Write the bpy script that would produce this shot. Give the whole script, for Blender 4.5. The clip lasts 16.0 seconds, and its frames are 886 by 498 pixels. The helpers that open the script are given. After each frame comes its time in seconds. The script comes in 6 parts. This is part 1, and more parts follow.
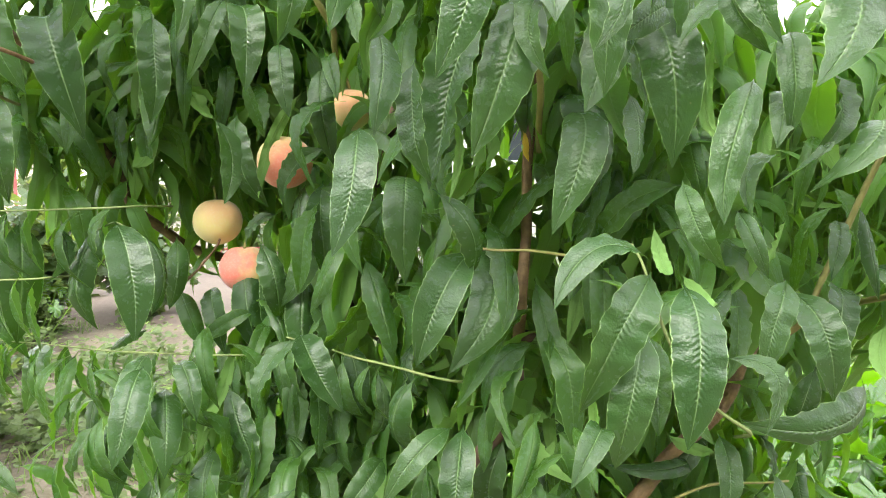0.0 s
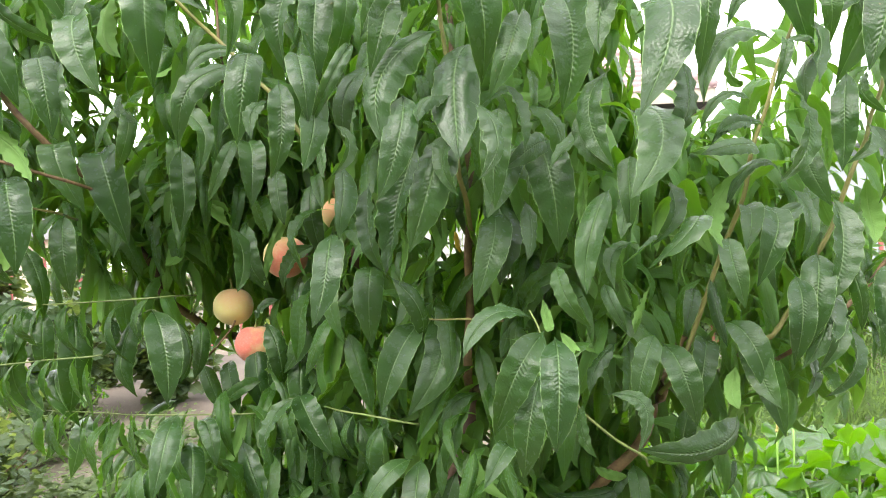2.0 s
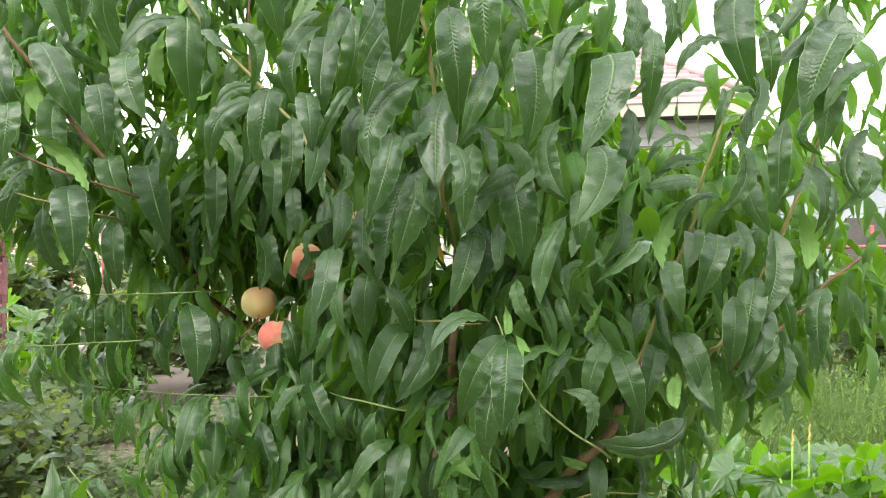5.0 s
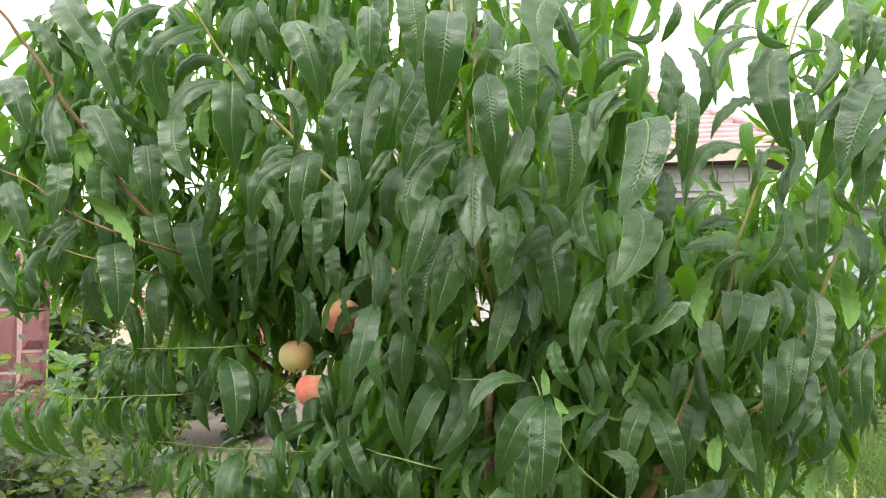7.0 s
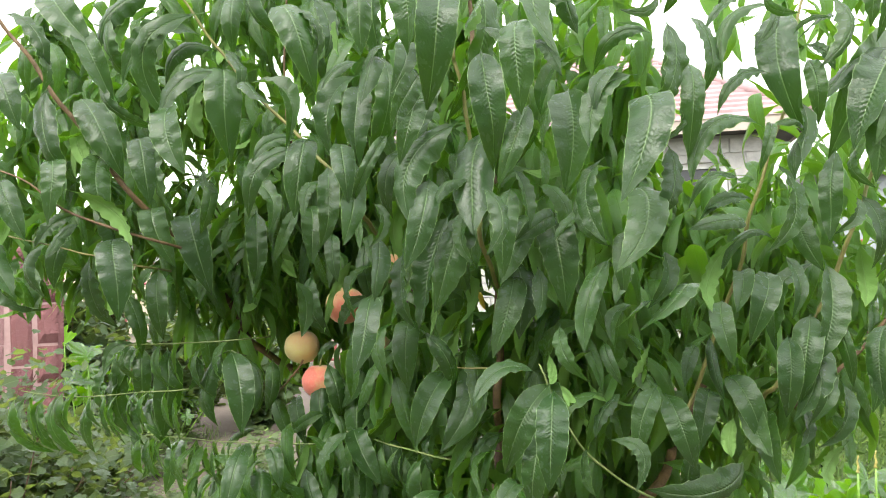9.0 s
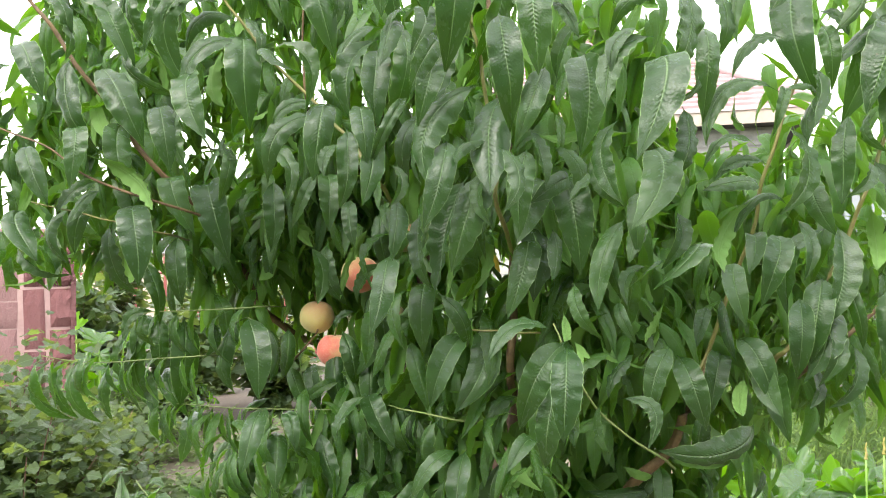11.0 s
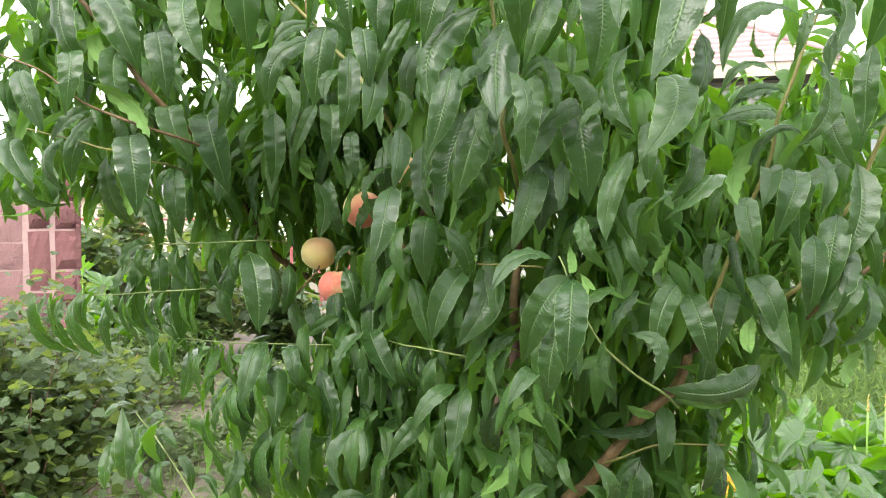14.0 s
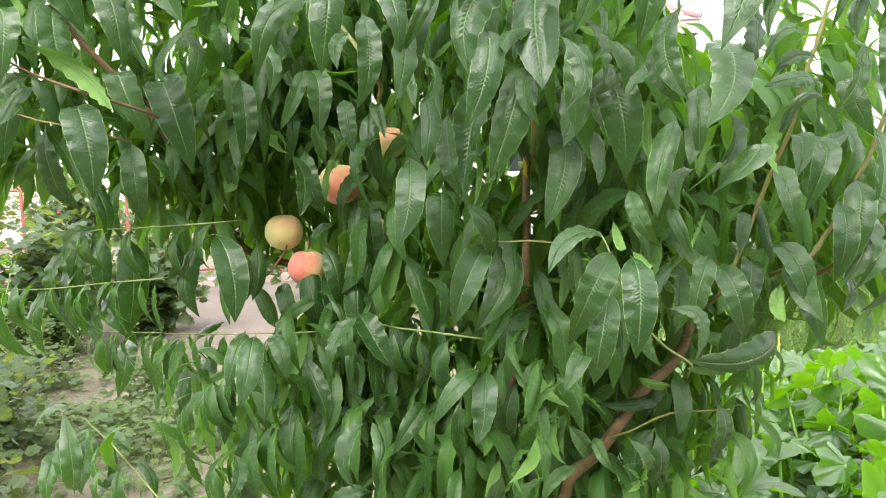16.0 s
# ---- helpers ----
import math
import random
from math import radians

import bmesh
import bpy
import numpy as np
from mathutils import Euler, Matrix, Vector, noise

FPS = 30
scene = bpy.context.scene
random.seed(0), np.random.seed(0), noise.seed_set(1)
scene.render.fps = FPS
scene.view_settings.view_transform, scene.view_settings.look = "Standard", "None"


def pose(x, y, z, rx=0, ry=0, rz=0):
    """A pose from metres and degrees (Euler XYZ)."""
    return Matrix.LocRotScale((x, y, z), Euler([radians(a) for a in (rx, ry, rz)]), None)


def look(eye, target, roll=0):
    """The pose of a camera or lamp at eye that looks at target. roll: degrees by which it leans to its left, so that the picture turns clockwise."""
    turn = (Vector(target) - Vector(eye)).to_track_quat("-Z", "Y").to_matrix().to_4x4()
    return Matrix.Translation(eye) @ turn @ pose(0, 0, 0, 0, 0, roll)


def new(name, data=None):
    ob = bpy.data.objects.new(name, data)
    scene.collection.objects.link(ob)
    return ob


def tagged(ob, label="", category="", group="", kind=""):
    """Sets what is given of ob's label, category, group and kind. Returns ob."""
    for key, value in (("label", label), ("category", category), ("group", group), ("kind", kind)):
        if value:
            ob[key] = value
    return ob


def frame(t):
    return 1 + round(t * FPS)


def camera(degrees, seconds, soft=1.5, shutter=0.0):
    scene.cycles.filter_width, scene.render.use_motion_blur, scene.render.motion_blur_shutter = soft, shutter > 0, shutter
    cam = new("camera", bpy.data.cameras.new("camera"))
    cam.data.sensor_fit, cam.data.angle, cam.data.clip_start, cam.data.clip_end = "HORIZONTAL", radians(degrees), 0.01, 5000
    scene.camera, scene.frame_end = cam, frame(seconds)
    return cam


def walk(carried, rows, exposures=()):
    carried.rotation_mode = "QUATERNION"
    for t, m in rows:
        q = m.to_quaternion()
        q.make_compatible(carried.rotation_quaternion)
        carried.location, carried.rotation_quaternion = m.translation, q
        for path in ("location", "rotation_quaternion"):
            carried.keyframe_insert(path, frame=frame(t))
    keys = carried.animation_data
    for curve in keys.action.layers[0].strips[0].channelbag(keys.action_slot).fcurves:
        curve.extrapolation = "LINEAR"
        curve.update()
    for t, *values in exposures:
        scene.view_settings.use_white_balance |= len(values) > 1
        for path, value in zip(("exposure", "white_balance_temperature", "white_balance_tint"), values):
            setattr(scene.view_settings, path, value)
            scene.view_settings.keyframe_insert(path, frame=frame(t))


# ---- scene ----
cam = camera(58.8, 16.0, soft=1.0)
PATH = [
    (0, (0.0, 0.0, 1.4), (-0.117, 1.989, 1.227), -0.0),
    (0.5, (-0.012, -0.084, 1.4), (-0.159, 1.909, 1.301), -0.6),
    (1, (-0.014, -0.173, 1.402), (-0.174, 1.82, 1.334), -1.0),
    (1.5, (0.015, -0.223, 1.417), (-0.115, 1.772, 1.387), -1.5),
    (2, (0.094, -0.235, 1.407), (-0.072, 1.758, 1.439), -2.1),
    (2.5, (0.137, -0.276, 1.409), (-0.044, 1.716, 1.441), -1.4),
    (3, (0.171, -0.291, 1.421), (-0.054, 1.697, 1.427), -2.0),
    (3.2, (0.177, -0.306, 1.414), (-0.046, 1.682, 1.431), -2.1),
    (5.3, (0.196, -0.383, 1.418), (-0.103, 1.594, 1.462), 0.3),
    (5.5, (0.197, -0.384, 1.429), (-0.106, 1.592, 1.479), 0.5),
    (6, (0.202, -0.375, 1.434), (-0.124, 1.596, 1.518), 0.6),
    (6.5, (0.197, -0.399, 1.442), (-0.145, 1.568, 1.56), -0.1),
    (7, (0.19, -0.395, 1.437), (-0.178, 1.565, 1.588), 0.1),
    (7.5, (0.201, -0.379, 1.451), (-0.183, 1.58, 1.58), -0.8),
    (8, (0.195, -0.391, 1.443), (-0.19, 1.567, 1.574), -1.0),
    (8.5, (0.2, -0.388, 1.438), (-0.188, 1.57, 1.565), -1.1),
    (8.7, (0.201, -0.363, 1.449), (-0.196, 1.595, 1.555), -1.5),
    (10.8, (0.199, -0.377, 1.416), (-0.224, 1.576, 1.503), -1.6),
    (11, (0.192, -0.381, 1.405), (-0.23, 1.572, 1.491), -1.2),
    (11.5, (0.196, -0.378, 1.4), (-0.23, 1.575, 1.456), -0.9),
    (12, (0.188, -0.378, 1.392), (-0.237, 1.576, 1.423), -0.5),
    (12.5, (0.2, -0.366, 1.393), (-0.231, 1.586, 1.419), -0.6),
    (13, (0.21, -0.357, 1.388), (-0.227, 1.594, 1.399), -0.8),
    (13.5, (0.199, -0.348, 1.386), (-0.24, 1.603, 1.379), -0.8),
    (14, (0.189, -0.352, 1.376), (-0.25, 1.599, 1.342), -0.3),
    (14.5, (0.143, -0.348, 1.382), (-0.29, 1.603, 1.309), -0.1),
    (15, (0.046, -0.336, 1.391), (-0.33, 1.628, 1.322), 0.4),
    (15.5, (0.001, -0.323, 1.397), (-0.229, 1.662, 1.301), -1.3),
    (16, (-0.023, -0.307, 1.402), (-0.128, 1.686, 1.261), -2.0),
]
walk(cam, [(t, look(eye, target, roll)) for t, eye, target, roll in PATH],
     exposures=[(0, 1.13), (1.5, 0.84), (3, 0.65), (5.5, 0.47), (7, 0.33), (8.5, 0.41), (11, 0.57), (14.5, 0.73), (16, 0.84)])

# ---- light: a bright overcast sky with a broad, weak sun ----
SUN_EL, SUN_AZ = radians(47), radians(200)
world = bpy.data.worlds.new("overcast_sky")
scene.world = world
world.use_nodes = True
wn, wl = world.node_tree.nodes, world.node_tree.links
wn.clear()
sky = wn.new("ShaderNodeTexSky")
sky.sky_type = "NISHITA"
sky.sun_disc = False
sky.sun_elevation, sky.sun_rotation = SUN_EL, SUN_AZ
sky.dust_density = 4.0
cloud = wn.new("ShaderNodeMix")
cloud.data_type = "RGBA"
cloud.inputs["Factor"].default_value = 0.72
cloud.inputs["B"].default_value = (15.2, 15.3, 14.6, 1)
bg = wn.new("ShaderNodeBackground")
bg.inputs["Strength"].default_value = 0.205
wo = wn.new("ShaderNodeOutputWorld")
wl.new(sky.outputs["Color"], cloud.inputs["A"])
wl.new(cloud.outputs["Result"], bg.inputs["Color"])
wl.new(bg.outputs["Background"], wo.inputs["Surface"])
sun = new("sun", bpy.data.lights.new("sun", "SUN"))
sun.data.energy, sun.data.angle, sun.data.color = 1.75, radians(30), (1.0, 0.96, 0.9)
sun.matrix_world = look((3 * math.sin(SUN_AZ), 3 * math.cos(SUN_AZ), 3 * math.tan(SUN_EL)), (0, 0, 0))
scene.view_settings.exposure = 0.0

# ---- materials ----
def node(tree, kind, **inputs):
    n = tree.nodes.new(kind)
    for key, value in inputs.items():
        n.inputs[key.replace("_", " ")].default_value = value
    return n


def math_node(tree, op, a, b=0.0):
    n = tree.nodes.new("ShaderNodeMath")
    n.operation = op
    for k, v in enumerate((a, b)):
        if isinstance(v, (int, float)):
            n.inputs[k].default_value = v
        else:
            tree.links.new(v, n.inputs[k])
    return n.outputs[0]


def mix_node(tree, fac, a, b):
    n = tree.nodes.new("ShaderNodeMix")
    n.data_type = "RGBA"
    for key, v in (("Factor", fac), ("A", a), ("B", b)):
        if isinstance(v, tuple):
            n.inputs[key].default_value = (*v, 1)
        elif isinstance(v, (int, float)):
            n.inputs[key].default_value = v
        else:
            tree.links.new(v, n.inputs[key])
    return n.outputs["Result"]


def ramp_node(tree, fac, lo, hi):
    n = tree.nodes.new("ShaderNodeMapRange")
    n.inputs["From Min"].default_value, n.inputs["From Max"].default_value = lo, hi
    tree.links.new(fac, n.inputs["Value"])
    return n.outputs[0]


def noise_node(tree, scale, detail=4.0, coords=None):
    n = tree.nodes.new("ShaderNodeTexNoise")
    n.inputs["Scale"].default_value, n.inputs["Detail"].default_value = scale, detail
    if coords is None:
        coords = tree.nodes.new("ShaderNodeTexCoord").outputs["Object"]
    tree.links.new(coords, n.inputs["Vector"])
    return n.outputs["Fac"]


def fresh(name):
    m = bpy.data.materials.new(name)
    m.use_nodes = True
    t = m.node_tree
    return m, t, t.nodes["Principled BSDF"], t.nodes["Material Output"]


def bump_to(tree, bsdf, height, strength, distance):
    b = tree.nodes.new("ShaderNodeBump")
    b.inputs["Strength"].default_value, b.inputs["Distance"].default_value = strength, distance
    tree.links.new(height, b.inputs["Height"])
    tree.links.new(b.outputs["Normal"], bsdf.inputs["Normal"])


def plain(name, a, b, rough=0.8, scale=6.0, fine=60.0, bump=0.3, depth=0.004, metal=0.0):
    """Two colours mixed by noise at a coarse and a fine scale, with relief."""
    m, t, p, _ = fresh(name)
    coarse, grain = noise_node(t, scale), noise_node(t, fine, 6.0)
    f = math_node(t, "ADD", math_node(t, "MULTIPLY", coarse, 0.65), math_node(t, "MULTIPLY", grain, 0.35))
    t.links.new(mix_node(t, ramp_node(t, f, 0.36, 0.64), a, b), p.inputs["Base Color"])
    p.inputs["Roughness"].default_value, p.inputs["Metallic"].default_value = rough, metal
    bump_to(t, p, grain, bump, depth)
    return m


def leaf_material(name, dark, light, vein, through_light, rough, joined, veins=18.0, pucker=0.28, share=0.44, spec=0.5, ribs=0.016, sheen=0.0):
    """A leaf blade: fine pale midrib, uneven herringbone wrinkles beside it, and light that comes through."""
    m, t, p, out = fresh(name)
    uv = t.nodes.new("ShaderNodeUVMap")
    sep = t.nodes.new("ShaderNodeSeparateXYZ")
    t.links.new(uv.outputs["UV"], sep.inputs[0])
    signed = math_node(t, "SUBTRACT", sep.outputs[0], 0.5)
    across = math_node(t, "ABSOLUTE", signed)
    along = sep.outputs[1]
    if joined:
        rnd = t.nodes.new("ShaderNodeNewGeometry").outputs["Random Per Island"]
    else:
        rnd = t.nodes.new("ShaderNodeObjectInfo").outputs["Random"]
    shift = t.nodes.new("ShaderNodeCombineXYZ")
    t.links.new(sep.outputs[0], shift.inputs[0])
    t.links.new(math_node(t, "MULTIPLY", along, 3.5), shift.inputs[1])
    t.links.new(math_node(t, "MULTIPLY", rnd, 40.0), shift.inputs[2])
    own = shift.outputs[0]
    broad = noise_node(t, 1.3, 2.0, own)
    odd = noise_node(t, 5.0, 2.0, own)
    fine = noise_node(t, 16.0, 3.0, own)
    half = math_node(t, "MULTIPLY", math_node(t, "GREATER_THAN", signed, 0.0), 2.4)
    phase = math_node(t, "MULTIPLY", math_node(t, "SUBTRACT", along, math_node(t, "MULTIPLY", across, 0.22)), veins * 6.2832)
    wave = math_node(t, "SINE", math_node(t, "ADD", math_node(t, "ADD", phase, half), math_node(t, "MULTIPLY", odd, 2.6)))
    ridge = math_node(t, "ADD", math_node(t, "MULTIPLY", wave, 0.5), 0.5)
    near = math_node(t, "MULTIPLY", ramp_node(t, across, 0.17, 0.04), math_node(t, "ADD", math_node(t, "MULTIPLY", ramp_node(t, broad, 0.36, 0.6), 0.75), 0.25))
    height = math_node(t, "ADD", math_node(t, "MULTIPLY", math_node(t, "MULTIPLY", ridge, near), pucker), math_node(t, "MULTIPLY", fine, 0.3))
    rib = ramp_node(t, across, ribs * 1.5, ribs * 0.7)
    height = math_node(t, "SUBTRACT", height, math_node(t, "MULTIPLY", ramp_node(t, across, ribs * 4, 0.0), 0.35))
    side = math_node(t, "MULTIPLY", ramp_node(t, wave, 0.9, 1.0), 0.025)
    tone = math_node(t, "ADD", math_node(t, "MULTIPLY", rnd, 0.6), math_node(t, "MULTIPLY", broad, 0.5))
    col = mix_node(t, tone, dark, light)
    col = mix_node(t, side, col, vein)
    col = mix_node(t, math_node(t, "MULTIPLY", rib, 0.55), col, vein)
    margin = ramp_node(t, math_node(t, "ADD", across, math_node(t, "MULTIPLY", fine, 0.015)), 0.488, 0.505)
    col = mix_node(t, math_node(t, "MULTIPLY", margin, 0.9), col, vein)
    spot = ramp_node(t, noise_node(t, 7.0, 3.0, own), 0.73, 0.76)
    col = mix_node(t, math_node(t, "MULTIPLY", spot, 0.55), col, (0.3, 0.22, 0.09))
    t.links.new(col, p.inputs["Base Color"])
    t.links.new(math_node(t, "ADD", math_node(t, "MULTIPLY", odd, 0.3), rough - 0.15), p.inputs["Roughness"])
    p.inputs["Specular IOR Level"].default_value = spec
    p.inputs["Sheen Weight"].default_value = sheen
    bump_to(t, p, height, 1.0, 0.003)
    tr = t.nodes.new("ShaderNodeBsdfTranslucent")
    t.links.new(mix_node(t, math_node(t, "MULTIPLY", tone, 0.8), tuple(0.8 * c for c in through_light), through_light), tr.inputs["Color"])
    mix = t.nodes.new("ShaderNodeMixShader")
    mix.inputs[0].default_value = share
    t.links.new(p.outputs[0], mix.inputs[1])
    t.links.new(tr.outputs[0], mix.inputs[2])
    t.links.new(mix.outputs[0], out.inputs["Surface"])
    return m


# the same peach leaf, coloured lighter and clearer to lift the inner crown's shade
LIFTED_TOP = ((0.046, 0.112, 0.04), (0.094, 0.186, 0.06), (0.36, 0.5, 0.18), (0.64, 0.87, 0.15))
UNDER = ((0.18, 0.35, 0.1), (0.26, 0.44, 0.13), (0.42, 0.57, 0.24), (0.5, 0.8, 0.1))
M_LEAF = leaf_material("peach_leaf_top", (0.019, 0.051, 0.018), (0.047, 0.1, 0.031), (0.29, 0.43, 0.17), (0.42, 0.72, 0.09), 0.24, False, spec=0.6, share=0.24, pucker=0.27, veins=27.0)
M_LEAF_U = leaf_material("peach_leaf_underside", *UNDER, 0.6, False, spec=0.3)
M_FOL = leaf_material("lightened_inner_foliage_top", *LIFTED_TOP, 0.3, True, spec=0.5, share=0.52, pucker=0.2, veins=24.0)
M_FOL_U = leaf_material("foliage_underside", *UNDER, 0.6, True, spec=0.3, share=0.5)
M_OUTER = leaf_material("outer_foliage_top", (0.028, 0.069, 0.024), (0.059, 0.122, 0.037), (0.3, 0.44, 0.15), (0.52, 0.8, 0.09), 0.26, True, spec=0.58, share=0.4, pucker=0.32, veins=25.0)
M_YELLOW = leaf_material("yellowed_leaf", (0.55, 0.42, 0.06), (0.68, 0.52, 0.08), (0.7, 0.6, 0.25), (0.8, 0.65, 0.08), 0.5, False)
M_SQ = leaf_material("squash_leaf_top", (0.017, 0.046, 0.011), (0.055, 0.105, 0.03), (0.16, 0.27, 0.09), (0.62, 0.95, 0.02), 0.24, False, veins=5.0, pucker=0.6, spec=1.0, share=0.36, ribs=0.03)
M_SQ_U = leaf_material("squash_leaf_underside", (0.15, 0.36, 0.04), (0.24, 0.46, 0.06), (0.4, 0.6, 0.2), (0.62, 0.95, 0.03), 0.65, False, veins=5.0, pucker=0.5, share=0.62, ribs=0.04)
M_BUSH = leaf_material("currant_leaf", (0.012, 0.032, 0.012), (0.042, 0.078, 0.028), (0.13, 0.21, 0.09), (0.5, 0.66, 0.12), 0.42, True, veins=4.0, share=0.24, spec=0.4)
M_FEATHER = leaf_material("feathery_weed_leaf", (0.03, 0.066, 0.022), (0.085, 0.14, 0.05), (0.14, 0.22, 0.08), (0.42, 0.6, 0.14), 0.6, True, veins=3.0, spec=0.25)
M_WEED = leaf_material("weed_leaf", (0.05, 0.09, 0.03), (0.13, 0.17, 0.07), (0.24, 0.32, 0.14), (0.36, 0.5, 0.14), 0.6, True, veins=3.0)
M_STEM = plain("green_stem", (0.15, 0.2, 0.055), (0.27, 0.32, 0.12), 0.6, 20, 120, 0.2, 0.001)
M_SQSTEM = plain("squash_stalk", (0.22, 0.42, 0.06), (0.36, 0.55, 0.13), 0.5, 20, 120, 0.2, 0.001)
M_TWIG = plain("young_twig", (0.18, 0.18, 0.05), (0.3, 0.26, 0.09), 0.55, 14, 150, 0.3, 0.001)
M_REDTWIG = plain("red_brown_twig", (0.11, 0.066, 0.034), (0.23, 0.14, 0.066), 0.6, 60, 260, 0.8, 0.0016)
M_BARK = plain("peach_bark", (0.11, 0.06, 0.045), (0.22, 0.13, 0.095), 0.75, 22, 130, 0.7, 0.003)
M_SOIL = plain("garden_soil", (0.085, 0.07, 0.05), (0.18, 0.15, 0.108), 0.95, 1.6, 22, 0.8, 0.02)
M_PATH = plain("pinkish_path", (0.12, 0.094, 0.082), (0.175, 0.14, 0.12), 0.9, 1.2, 30, 0.4, 0.01)


def stone_material(name, a, b, c):
    """Rough split stone whose tone changes from stone to stone, with darker veins and dusty patches."""
    m, t, p, _ = fresh(name)
    rnd = t.nodes.new("ShaderNodeObjectInfo").outputs["Random"]
    n1, n2 = noise_node(t, 5, 5), noise_node(t, 38, 6)
    col = mix_node(t, math_node(t, "ADD", math_node(t, "MULTIPLY", rnd, 0.75), math_node(t, "MULTIPLY", n1, 0.4)), a, b)
    col = mix_node(t, math_node(t, "MULTIPLY", ramp_node(t, n2, 0.5, 0.72), 0.55), col, c)
    t.links.new(col, p.inputs["Base Color"])
    p.inputs["Roughness"].default_value = 0.7
    bump_to(t, p, math_node(t, "ADD", n1, math_node(t, "MULTIPLY", n2, 0.6)), 1.0, 0.02)
    return m


M_STONE = stone_material("red_facing_stone", (0.13, 0.042, 0.05), (0.3, 0.12, 0.125), (0.4, 0.24, 0.24))
M_PALE = stone_material("pink_facing_stone", (0.23, 0.1, 0.108), (0.39, 0.21, 0.215), (0.46, 0.32, 0.31))
M_PINK = plain("pink_mortar", (0.38, 0.23, 0.23), (0.5, 0.33, 0.32), 0.85, 5, 50, 0.4, 0.004)
M_RED = plain("red_painted_metal", (0.3, 0.07, 0.07), (0.42, 0.13, 0.12), 0.45, 5, 40, 0.2, 0.002)
M_TILE = plain("pale_red_roof_tile", (0.33, 0.21, 0.22), (0.43, 0.3, 0.31), 0.6, 2, 18, 0.4, 0.01)
M_BEIGE = plain("beige_fascia", (0.4, 0.33, 0.28), (0.48, 0.41, 0.35), 0.7, 3, 20, 0.2, 0.004)
M_BLOCK = plain("grey_white_block", (0.36, 0.355, 0.34), (0.5, 0.49, 0.47), 0.9, 4, 30, 0.4, 0.008)
M_WHITE = plain("white_render", (0.72, 0.72, 0.72), (0.82, 0.82, 0.81), 0.85, 2, 30, 0.2, 0.004)
# for the added unseen wall; its tone sets the fill light on the leaves
M_BLOCKER = plain("dark_green_blocker", (0.2, 0.25, 0.17), (0.29, 0.34, 0.25), 0.9, 1.5, 12, 0.5, 0.02)
M_BLUEGREY = plain("blue_grey_render", (0.3, 0.33, 0.36), (0.4, 0.43, 0.46), 0.85, 1.5, 20, 0.3, 0.005)
M_CREAM = plain("cream_render", (0.66, 0.52, 0.4), (0.75, 0.62, 0.5), 0.85, 2, 30, 0.2, 0.004)
M_GREY = plain("grey_sheet_roof", (0.3, 0.28, 0.3), (0.42, 0.4, 0.41), 0.5, 3, 20, 0.2, 0.004)
M_DARK = plain("dark_soffit", (0.05, 0.045, 0.04), (0.1, 0.09, 0.08), 0.7, 3, 20, 0.2, 0.004)


def glass_material():
    m, t, p, _ = fresh("window_glass")
    p.inputs["Base Color"].default_value = (0.02, 0.025, 0.03, 1)
    p.inputs["Roughness"].default_value = 0.06
    return m


M_GLASS = glass_material()
M_BUD = plain("furled_flower", (0.4, 0.33, 0.08), (0.5, 0.42, 0.13), 0.6, 40, 200, 0.3, 0.001)
M_FLOWER = plain("squash_flower", (0.75, 0.36, 0.02), (0.85, 0.55, 0.04), 0.6, 40, 200, 0.3, 0.001)


def peach_material(name, way, lo, hi, most):
    """Downy yellow skin with a red blush on the side that faces way."""
    m, t, p, _ = fresh(name)
    tc = t.nodes.new("ShaderNodeTexCoord").outputs["Object"]
    dot = t.nodes.new("ShaderNodeVectorMath")
    dot.operation = "DOT_PRODUCT"
    t.links.new(tc, dot.inputs[0])
    dot.inputs[1].default_value = Vector(way).normalized() / 0.034
    n1, n2 = noise_node(t, 24, 4), noise_node(t, 320, 3)
    streak = noise_node(t, 90, 3)
    f = math_node(t, "ADD", dot.outputs["Value"], math_node(t, "ADD", math_node(t, "MULTIPLY", n1, 1.5), math_node(t, "MULTIPLY", streak, 0.5)))
    blush = math_node(t, "MULTIPLY", ramp_node(t, f, lo, hi), most)
    col = mix_node(t, n1, (0.74, 0.58, 0.2), (0.82, 0.7, 0.36))
    col = mix_node(t, blush, col, (0.78, 0.17, 0.14))
    col = mix_node(t, math_node(t, "MULTIPLY", ramp_node(t, n2, 0.5, 0.7), 0.15), col, (0.84, 0.72, 0.58))
    spot = ramp_node(t, noise_node(t, 75, 1), 0.77, 0.8)
    col = mix_node(t, math_node(t, "MULTIPLY", spot, 0.7), col, (0.12, 0.06, 0.03))
    t.links.new(col, p.inputs["Base Color"])
    p.inputs["Roughness"].default_value = 0.68
    p.inputs["Sheen Weight"].default_value = 0.3
    p.inputs["Subsurface Weight"].default_value = 0.05
    p.inputs["Subsurface Radius"].default_value = (0.01, 0.004, 0.002)
    bump_to(t, p, n2, 0.15, 0.0006)
    return m

